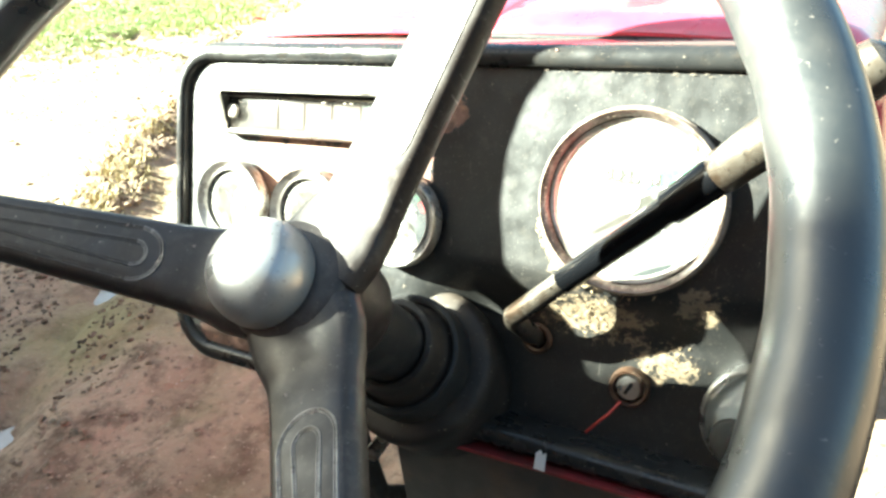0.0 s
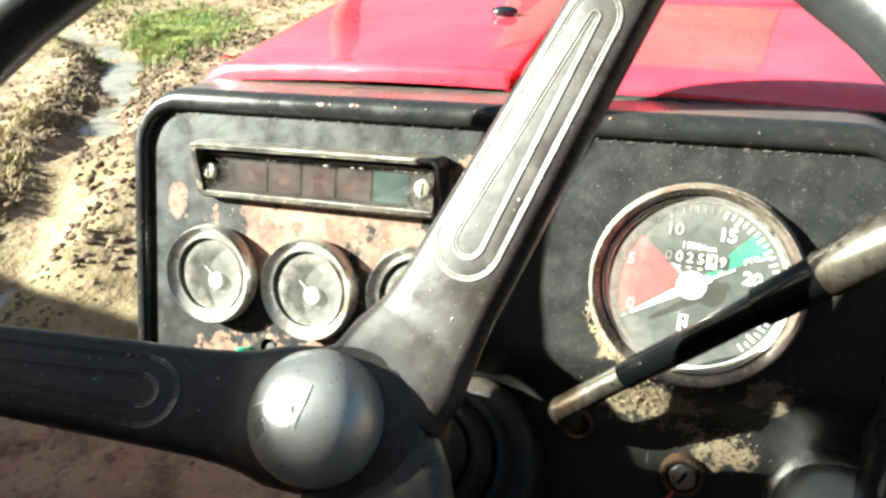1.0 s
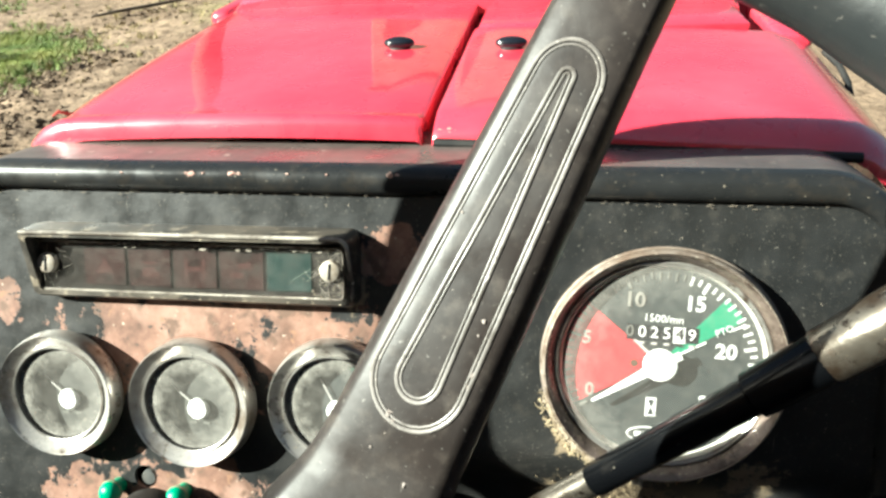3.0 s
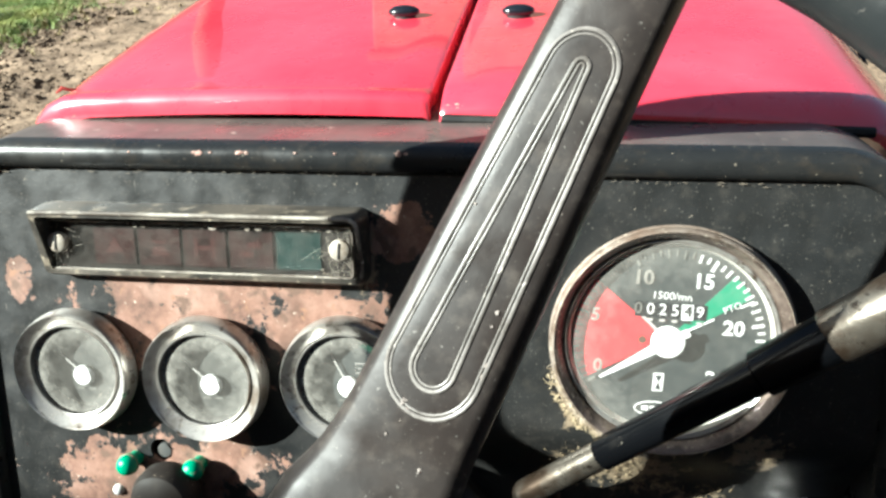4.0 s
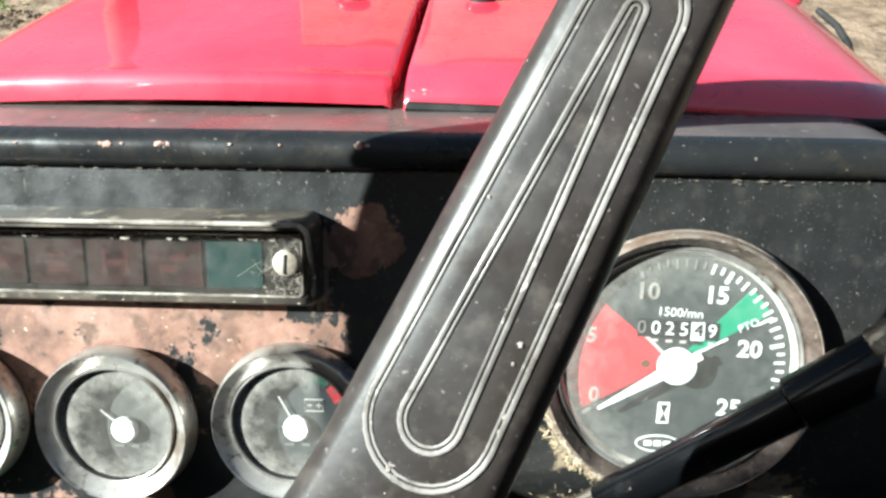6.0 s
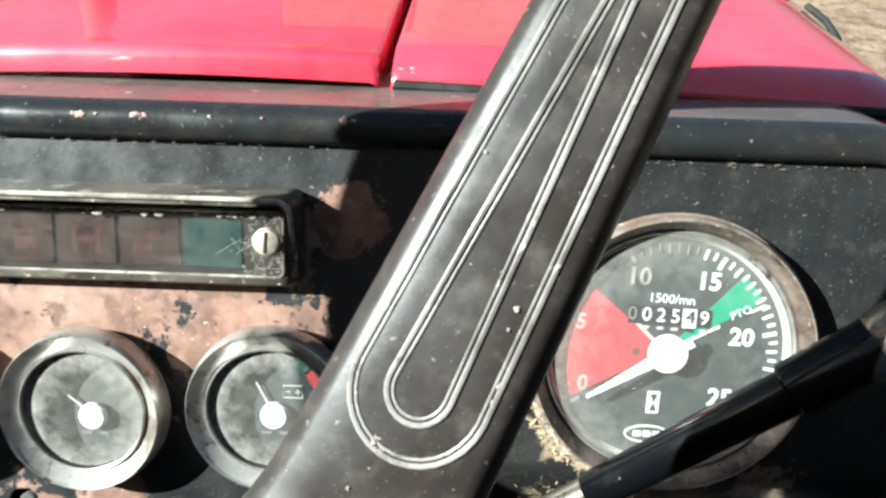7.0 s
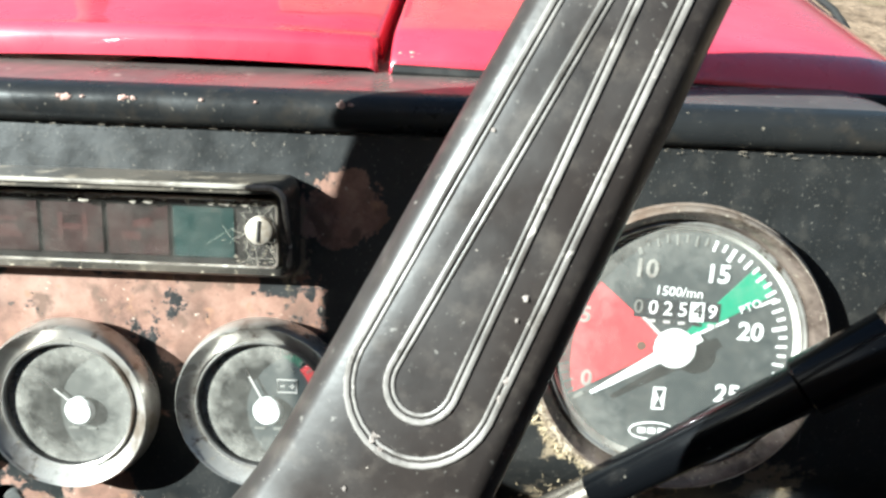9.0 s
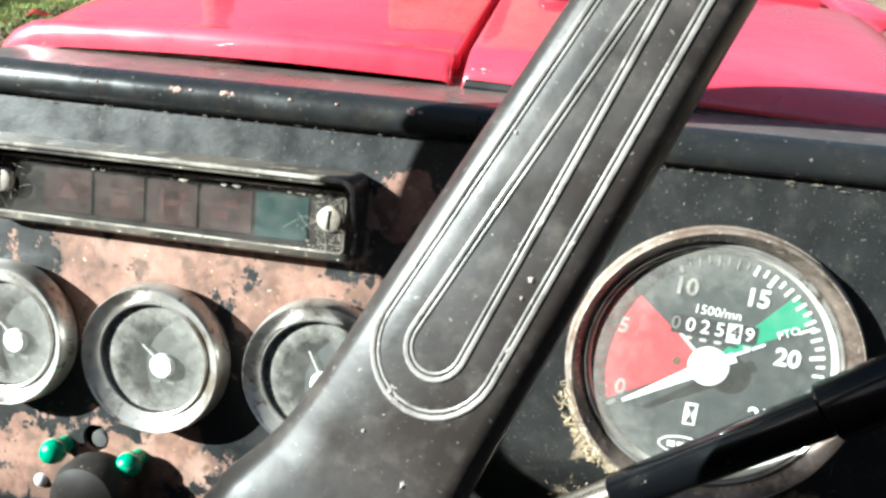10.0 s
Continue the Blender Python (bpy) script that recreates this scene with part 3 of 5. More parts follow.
def scatter_clods():
    """Clods and stones lie thickly along the ditch and thinly elsewhere."""
    rnd = random.Random(4)
    heaps, crumbs = ([], []), ([], [])
    base = bmesh.new()
    bmesh.ops.create_icosphere(base, subdivisions=1, radius=1.0)
    shape = [v.co.copy() for v in base.verts]
    tris = [[v.index for v in f.verts] for f in base.faces]
    base.free()
    for i in range(14900):
        if i >= 12700:                                  # turned-up earth round the grass
            cx, cy, sx = HEAPS[i % len(HEAPS)]
            x, y = rnd.gauss(cx, sx), rnd.gauss(cy, sx)
            s = 0.006 + 0.034 * rnd.random() ** 3
        elif i >= 10300:                                # loose crumbs of earth
            x, y = rnd.uniform(-6.5, -2.8), rnd.uniform(2.6, 8.5)
            if noise.noise((x * 1.6, y * 1.6, 41)) < 0.06:
                continue
            s = 0.005 + 0.018 * rnd.random() ** 2
        elif i >= 9000:                                   # dug-out heaps on the far bank
            a = 3 + rnd.randrange(5)
            q = rnd.random()
            x = STREAM[a][0] * (1 - q) + STREAM[a + 1][0] * q - 0.34 + rnd.gauss(0, 0.12)
            y = STREAM[a][1] * (1 - q) + STREAM[a + 1][1] * q + 0.05 + rnd.gauss(0, 0.12)
            s = 0.007 + 0.026 * rnd.random() ** 2
        elif i % 3:
            a = rnd.randrange(len(STREAM) - 1)
            q = rnd.random()
            x = STREAM[a][0] * (1 - q) + STREAM[a + 1][0] * q + rnd.gauss(0, 1) * 0.35
            y = STREAM[a][1] * (1 - q) + STREAM[a + 1][1] * q + rnd.gauss(0, 1) * 0.35
            s = 0.005 + 0.026 * rnd.random() ** 3 * (1 if y > 1.5 else 0.5)
        else:
            x, y = rnd.uniform(-8, -0.7), rnd.uniform(-0.5, 9)
            s = 0.003 + 0.012 * rnd.random() ** 3
        g = stream_gap(x, y)
        if g < 0.14:
            continue
        near = y < 1.6 and x > -2.0
        verts, faces = crumbs if near else heaps
        flat = 0.4 if near else 0.75
        z = ground_height(x, y)
        turn = Euler((rnd.uniform(0, 6), rnd.uniform(0, 6), rnd.uniform(0, 6))).to_matrix()
        k = len(verts)
        for c in shape:
            p = turn @ (c * rnd.uniform(0.45, 1.3))
            verts.append((x + p.x * s, y + p.y * s, z + p.z * s * flat + s * 0.1))
        faces += [[k + j for j in t] for t in tris]
    for (verts, faces), stuff, label in ((heaps, mud, "dark broken clods of mud and small stones"), (crumbs, crumb_earth, "flat brown crumbs of trampled earth")):
        me = bpy.data.meshes.new("clods")
        me.from_pydata(verts, [], faces)
        me.materials.append(stuff)
        tagged(new("clods", me), label, "clods", kind="stuff")


def scatter_grass(name, patches, material, label, seed, tall):
    """Blades in tufts: patches of (x, y, spread, tufts)."""
    rnd = random.Random(seed)
    verts, faces = [], []
    for cx, cy, spread_, tufts in patches:
        for _ in range(tufts):
            tx, ty = cx + rnd.gauss(0, spread_), cy + rnd.gauss(0, spread_)
            if stream_gap(tx, ty) < 0.13:
                continue
            size = tall * rnd.uniform(0.5, 1.5)
            for _ in range(rnd.randint(8, 16)):
                x, y = tx + rnd.gauss(0, 0.022), ty + rnd.gauss(0, 0.022)
                z = ground_height(x, y) - 0.004
                h = size * rnd.uniform(0.5, 1.2)
                a = rnd.uniform(0, 6.28)
                lean = rnd.uniform(0.3, 1.6) * h
                w = rnd.uniform(0.002, 0.0055)
                dx, dy = math.cos(a), math.sin(a)
                k = len(verts)
                verts += [(x - dy * w, y + dx * w, z), (x + dy * w, y - dx * w, z),
                          (x + dx * lean * 0.4 - dy * w * 0.7, y + dy * lean * 0.4 + dx * w * 0.7, z + h * 0.65),
                          (x + dx * lean * 0.4 + dy * w * 0.7, y + dy * lean * 0.4 - dx * w * 0.7, z + h * 0.65),
                          (x + dx * lean, y + dy * lean, z + h)]
                faces += [(k, k + 1, k + 3, k + 2), (k + 2, k + 3, k + 4)]
    me = bpy.data.meshes.new(name)
    me.from_pydata(verts, [], faces)
    me.materials.append(material)
    tagged(new(name, me), label, "grass", kind="stuff")


scatter_clods()
scatter_grass("grass", [(-4.85, 5.5, 0.27, 1300), (-4.45, 5.0, 0.16, 260), (-5.3, 6.1, 0.25, 420), (-4.15, 4.6, 0.10, 40), (-9.3, 6.9, 1.1, 2800), (-8.2, 6.9, 0.7, 1100), (-11.5, 7.6, 1.5, 2800), (-7.0, 5.9, 0.5, 160), (-9.5, 9.5, 1.5, 1500), (-7.2, 7.4, 0.5, 180)], grass_blade, "short bright green grass in loose tufts", 8, 0.048)
scatter_grass("dry_grass", [(-4.55, 3.5, 0.15, 30), (-4.1, 3.0, 0.14, 60), (-3.75, 2.4, 0.12, 50), (-3.4, 1.95, 0.12, 40), (-3.55, 2.25, 0.12, 30), (-3.3, 1.75, 0.12, 24), (-4.6, 5.3, 0.55, 130), (-4.4, 7.0, 0.5, 60), (-8.0, 6.0, 1.2, 400)],
              dry_blade, "dry trampled straw-coloured grass", 9, 0.05)

# high unseen wall, added behind, over whose top the low sun comes: below that line all lies in its shade
earth_wall = mat("earth_wall", (0.24, 0.17, 0.115), 0.9, layers=[(1.5, 0.45, 0.65, (0.17, 0.115, 0.075), 8)], bump=[(12, 0.5)])
WALL_TURN = -9.9
WALL_FOOT = FACE @ Vector((0.0, -0.001, -0.097)) - 4.3 * SUN_WAY


def on_wall(x, z):
    """Where the sun's ray to a place of the dashboard's face plane comes over the wall: way along it, height."""
    p = FACE @ Vector((x, -0.001, z))
    across = Vector((-math.sin(radians(WALL_TURN)), math.cos(radians(WALL_TURN)), 0))
    p = p - SUN_WAY * ((p - WALL_FOOT).dot(across) / SUN_WAY.dot(across))
    return (p - WALL_FOOT).dot(Vector((math.cos(radians(WALL_TURN)), math.sin(radians(WALL_TURN)), 0))), p.z


# top stepped and notched to shape sun and shade on dashboard, wheel cap and ground
wall_top = [on_wall(x, z) for x, z in ((-6.5, 0.60), (-5.0, 0.40), (-1.2, -0.02), (-0.60, -0.10), (-0.38, -0.122), (-0.20, -0.108), (-0.07, -0.088), (0.0, -0.094), (0.008, -0.072), (0.034, -0.076), (0.050, -0.078), (0.064, -0.105), (0.080, -0.142), (0.10, -0.172), (0.138, -0.165), (0.172, -0.090), (0.6, -0.10))]
solid("shade_wall", prism([(-11, -0.1), (13, -0.1), (13, wall_top[-1][1])] + wall_top[::-1] + [(-11, wall_top[0][1])], -0.35, 0), earth_wall, pose(WALL_FOOT.x, WALL_FOOT.y, 0, 0, 0, WALL_TURN), "rough brown plastered wall added unseen behind the tractor for its shade", "wall", kind="structure")

red_dull = mat("red_dull", (0.24, 0.022, 0.026), 0.6, layers=[(30, 0.45, 0.65, (0.10, 0.03, 0.025), 6)])
# ---------------------------------------------------------------- dashboard
X0, X1, Z0, Z1 = -0.3625, 0.1030, -0.1720, 0.0880      # outline of the dashboard
PLATE = -0.001                                      # depth of the instrument plate


def inset(d):
    s = 0.75 * d
    o = rounded(X0 + s, X1 - s, Z0 + d, Z1 - d, [max(0.004, r - d) for r in (0.045, 0.045, 0.040, 0.040)], 12)
    # the lower edge rises at the outer end
    return [(x, z - (0.0025 * max(0, min(1, (x + 0.16) / 0.2)) if z > 0 else 0) + 0.011 * max(0, min(1, (-0.17 - x) / 0.08)) * max(0, min(1, (-0.09 - z) / 0.04))) for x, z in o]


def ease(q):
    q = max(0.0, min(1.0, q))
    return q * q * (3 - 2 * q)


def plate_y(x, z):
    """Depth of the plate: below the big dial it is dished inwards."""
    return PLATE + 0.025 * ease((-0.046 - z) / 0.046) * ease((x + 0.150) / 0.065)


def plate_with_holes(outline, holes, thick):
    """The plate with round holes that go through it."""
    bm = bmesh.new()
    sets = [outline] + [[polar(cx, cz, r, 360 * i / 28) for i in range(28)] for cx, cz, r in holes]
    edges = []
    for s in sets:
        vs = [bm.verts.new((x, 0, z)) for x, z in s]
        edges += [bm.edges.new((vs[i], vs[(i + 1) % len(vs)])) for i in range(len(vs))]
    bmesh.ops.triangle_fill(bm, use_beauty=True, use_dissolve=False, edges=edges, normal=(0, -1, 0))
    for k in range(13):
        bmesh.ops.bisect_plane(bm, geom=bm.verts[:] + bm.edges[:] + bm.faces[:], plane_co=(0, 0, -0.044 - 0.004 * k), plane_no=(0, 0, 1))
        bmesh.ops.bisect_plane(bm, geom=bm.verts[:] + bm.edges[:] + bm.faces[:], plane_co=(-0.152 + 0.006 * k, 0, 0), plane_no=(1, 0, 0))
    geo = bmesh.ops.extrude_face_region(bm, geom=bm.faces[:])
    bmesh.ops.translate(bm, vec=(0, thick, 0), verts=[g for g in geo["geom"] if isinstance(g, bmesh.types.BMVert)])
    for v in bm.verts:
        v.co.y += plate_y(v.co.x, v.co.z)
    return bm


def build_dashboard():
    dash = thing("dashboard", FACE, "dusty black tractor dashboard, paint flaked to pink-brown around the gauges", "dashboard")
    part("instrument_plate", plate_with_holes(inset(0.0135), [(-0.2574, -0.0766, 0.0064), (-0.0560, -0.0985, 0.0105), (0.0006, -0.0010, 0.0448), (-0.2966, -0.0300, 0.0244), (-0.2243, -0.0308, 0.0244), (-0.1510, -0.0275, 0.0244)], 0.0025), panel_paint, dash,
         "black plate with dust and flaked pink-brown primer")
    prof = [(0.0147, PLATE + 0.030), (0.0146, PLATE + 0.002), (0.0138, PLATE - 0.0006), (0.0132, PLATE - 0.0026), (0.0120, PLATE - 0.0044), (0.0102, PLATE - 0.0055), (0.0080, PLATE - 0.0060),
            (0.0055, PLATE - 0.0060), (0.0033, PLATE - 0.0054), (0.0015, PLATE - 0.0040), (0.0004, PLATE - 0.0018), (-0.0002, PLATE + 0.002)]
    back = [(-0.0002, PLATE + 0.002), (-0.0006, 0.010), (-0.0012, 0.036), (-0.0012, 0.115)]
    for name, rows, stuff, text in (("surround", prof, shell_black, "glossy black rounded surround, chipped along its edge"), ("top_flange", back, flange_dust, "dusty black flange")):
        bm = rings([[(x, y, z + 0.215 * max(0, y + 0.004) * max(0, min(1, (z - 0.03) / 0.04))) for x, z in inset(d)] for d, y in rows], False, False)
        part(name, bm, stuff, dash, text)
    part("back_plate", prism(inset(0.006), 0.105, 0.108), black_paint, dash)
    # red underside edge
    part("lower_edge", prism(rounded(-0.165, 0.06, Z0 - 0.0026, Z0 - 0.0006, [0.0008] * 4, 2), -0.009, 0.08), red_dull, dash, "red painted lower flange")
    # crumbs of old sealant where the plate meets the surround
    rnd = random.Random(3)
    for i in range(150):
        x = rnd.uniform(-0.33, 0.075)
        s = rnd.uniform(0.00010, 0.00024)
        bm = bmesh.new()
        bmesh.ops.create_icosphere(bm, subdivisions=1, radius=s, matrix=pose(x, PLATE - 0.0012, Z1 - 0.0145 - 0.0025 * max(0, min(1, (x + 0.16) / 0.2)) - 0.0018 * rnd.random() ** 2) @ Matrix.Diagonal((1.5 + 9 * rnd.random() ** 3, 0.5, 1, 1)))
        part("crumb", bm, sealant, dash)
    for x, s in ((-0.2200, 0.70), (-0.1995, 0.62), (-0.1960, 0.4), (-0.1230, 0.6), (-0.2140, 0.35), (-0.1195, 0.4), (-0.172, 0.3), (-0.05, 0.3), (-0.2225, 0.4), (-0.1530, 0.25), (-0.2560, 0.3)):
        bm = bmesh.new()
        bmesh.ops.create_icosphere(bm, subdivisions=2, radius=0.0016, matrix=pose(x, PLATE - 0.0060, Z1 - 0.0052) @ Matrix.Diagonal((1.5 * s, 0.25, 0.9 * s, 1)))
        for v in bm.verts:
            v.co += 0.0006 * s * Vector((rnd.gauss(0, 1), 0, rnd.gauss(0, 1)))
        part("paint_chip", bm, chip_primer, dash, "bare pinkish chip in the paint")
    return dash


sealant = mat("sealant", (0.14, 0.115, 0.088), 0.85)
chip_primer = mat("chip_primer", (0.52, 0.36, 0.30), 0.7, layers=[(300, 0.4, 0.6, (0.36, 0.2, 0.16), 3)])
build_dashboard()


def build_plug(x, z):
    """A green stopper: stem and flattened round head with a flash line."""
    plug = thing("stopper", FACE, "small round green plastic stopper in the rusty plate", "stopper", "green stoppers")
    y = PLATE - 0.0092                                  # middle of the head
    part("head", lathe(x, z, [(0.0001, y - 0.0046), (0.0022, y - 0.0044), (0.0042, y - 0.0032), (0.0055, y - 0.0009), (0.0058, y + 0.0011), (0.0054, y + 0.0031), (0.0039, y + 0.0045)], 24, True, True), plug_green, plug)
    part("stem", lathe(x, z, [(0.0039, y + 0.0038), (0.0040, PLATE + 0.001)], 20, True, True), plug_green, plug)
    part("flash_line", tube([(x + 0.0057 * math.cos(a), y + 0.0011, z + 0.0057 * math.sin(a)) for a in (i * math.pi / 16 for i in range(32))], 0.00025, 6, True), straw, plug, "dusty seam")
    return plug


build_plug(-0.2723, -0.0818)
build_plug(-0.2353, -0.0818)

knob = thing("pull_knob", FACE, "round black plastic pull knob under the gauges", "knob")
part("grip", lathe(-0.2480, -0.0945, [(0.0001, -0.026), (0.010, -0.0256), (0.0150, -0.0235), (0.0172, -0.019), (0.0176, -0.012), (0.0160, -0.008), (0.009, -0.006)], 40, True, True), worn_rubber, knob)
part("stem", lathe(-0.2480, -0.0945, [(0.006, -0.0075), (0.006, PLATE + 0.001)], 24, True, True), steel, knob, "steel stem")
screw = thing("plate_screw", FACE, "small bright domed steel screw in the plate", "screw")
part("screw_head", lathe(-0.2850, -0.1023, [(0.0001, PLATE - 0.0028), (0.0018, PLATE - 0.0025), (0.0030, PLATE - 0.0012), (0.0033, PLATE)], 20, True, True), scratch_metal, screw)
stub = thing("pipe_stub", FACE, "grey blanked stub inside an empty hole of the plate", "stub")
part("stub_end", lathe(-0.2562, -0.0774, [(0.0001, PLATE + 0.0005), (0.0036, PLATE + 0.0008), (0.0042, PLATE + 0.0016), (0.0044, PLATE + 0.02)], 20, True, True), castiron, stub)


# ---------------------------------------------------------------- gauges
def gauge_case(owner, cx, cz, r, front, dial, ring, ring_front, slope, side, reach):
    """Can, bezel that reaches back along its side, funnel down to the seat ring, and the ring's inner wall down to the dial."""
    part("case", lathe(cx, cz, [(r * 0.955, front + reach - 0.001), (r * 0.95, PLATE - 0.004), (r * 0.93, PLATE - 0.001), (r * 0.92, PLATE + 0.03)], 64, False, True), can_rust, owner, "brown rusty can")
    part("bezel", lathe(cx, cz, [(r * 0.95, front + reach), (r * 0.985, front + reach - 0.0006), (r, front + reach - 0.0020), (r * 0.996, front + 0.0058), (r * 0.978, front + 0.0026), (r * 0.962, front + 0.0008), (r * 0.946, front), (r * 0.930, front + 0.0005)], 72), side, owner, "worn dusty metal bezel")
    part("funnel", lathe(cx, cz, [(r * 0.933, front + 0.0004), (r * 0.918, front + 0.0013), (ring * 1.075, ring_front + 0.0016), (ring * 1.068, ring_front + 0.0018)], 72), slope, owner, "dusty sloping ring")
    part("seat_ring", lathe(cx, cz, [(ring * 1.07, ring_front + 0.0020), (ring * 1.06, ring_front + 0.0005), (ring * 1.04, ring_front), (ring * 1.012, ring_front + 0.0004)], 72), chrome_bezel, owner, "narrow metal ring round the glass")
    part("ring_wall", lathe(cx, cz, [(ring * 1.012, ring_front + 0.0004), (ring * 1.004, ring_front + 0.0010), (ring, dial - 0.0010), (ring * 0.995, dial + 0.0006)], 72), bezel_dark, owner, "dark inner wall of the ring")


funnel_metal = mat("funnel_metal", (0.43, 0.41, 0.385), 0.32, 0.35, rough_var=0.12, layers=[(45, 0.46, 0.70, (0.15, 0.12, 0.095), 8), (140, 0.60, 0.70, (0.09, 0.066, 0.05), 6), (260, 0.64, 0.72, (0.5, 0.45, 0.37), 3)])


def small_gauge(cx, cz, needle, face, sign):
    g = thing("gauge", FACE, "small round gauge with dusty glass, white needle hub, worn bezel" if not sign else
              "small round battery gauge with red arc, white hub, worn bezel", "gauge", "small gauges")
    r, front, dial = 0.0328, -0.0148, -0.0010
    gauge_case(g, cx, cz, r, front, dial, 0.0236, -0.0120, funnel_metal, chrome_bezel, 0.0105)
    part("dial", lathe(cx, cz, [(0.0001, dial), (0.0236, dial)], 48, True, False), face, g, "dull grey dial")
    hx, hz = cx - 0.0002, cz - 0.0055
    part("needle", bar(hx, hz, 0.0, 0.0185, needle, 0.0008, dial - 0.0016), mark_grey, g, "thin pale needle")
    part("needle_hub", lathe(hx, hz, [(0.0001, dial - 0.0038), (0.0047, dial - 0.0036), (0.0055, dial - 0.0028), (0.0055, dial - 0.0012)], 28, True, True), ivory, g, "white needle hub")
    for a in range(20, 161, 14):
        part("tick", bar(cx, cz, 0.0175, 0.0200, a, 0.0006, dial - 0.0002), mark_dim, g)
    if sign:
        part("red_mark", wedge(cx, cz, 0.0160, 0.0202, 18, 42, dial - 0.0001), dull_red, g, "red warning arc")
        part("green_mark", wedge(cx, cz, 0.0165, 0.0202, 46, 76, dial - 0.0001), dull_green, g, "dull green arc")
        o = [(cx + 0.0030, cz + 0.0015), (cx + 0.0105, cz + 0.0015), (cx + 0.0105, cz + 0.0065), (cx + 0.0030, cz + 0.0065)]
        part("battery_mark", tube([(x, dial - 0.0002, z) for x, z in o], 0.00032, 6, True), mark_grey, g, "outline of a battery")
        part("plus_bar", bar(cx + 0.0088, cz + 0.0040, -0.0011, 0.0011, 0, 0.0004, dial - 0.0002), mark_grey, g)
        part("plus_bar", bar(cx + 0.0088, cz + 0.0040, -0.0011, 0.0011, 90, 0.0004, dial - 0.0002), mark_grey, g)
        part("minus_bar", bar(cx + 0.0050, cz + 0.0040, -0.0009, 0.0009, 0, 0.0004, dial - 0.0002), mark_grey, g)
    for k, (x, w) in enumerate(((-0.004, 0.004), (0.003, 0.0035))):
        part("maker_bar", bar(cx + x, cz - 0.0135, -w / 2, w / 2, 0, 0.0010, dial - 0.0002), mark_dim, g, "illegible grey maker's mark")
    ob = part("glass", lathe(cx, cz, [(0.0001, dial - 0.0092), (0.013, dial - 0.0090), (0.0235, dial - 0.0084)], 48, True, False), gauge_glass, g, "dusty clear glass")
    ob.visible_shadow = False
    return g


small_gauge(-0.2966, -0.0300, 138, dial_grey, False)
small_gauge(-0.2243, -0.0308, 140, dial_grey, False)
small_gauge(-0.1510, -0.0275, 118, dial_black, True)


dial_wall = mat("dial_wall", (0.66, 0.63, 0.57), 0.5, layers=[(70, 0.5, 0.72, (0.42, 0.36, 0.29), 6)])
tacho_side = mat("tacho_side", (0.30, 0.25, 0.21), 0.40, 0.35, rough_var=0.14, layers=[(40, 0.43, 0.62, (0.16, 0.11, 0.08), 8), (160, 0.55, 0.68, (0.12, 0.085, 0.06), 7), (420, 0.62, 0.70, (0.55, 0.48, 0.38), 3)], bump=[(250, 0.12)])


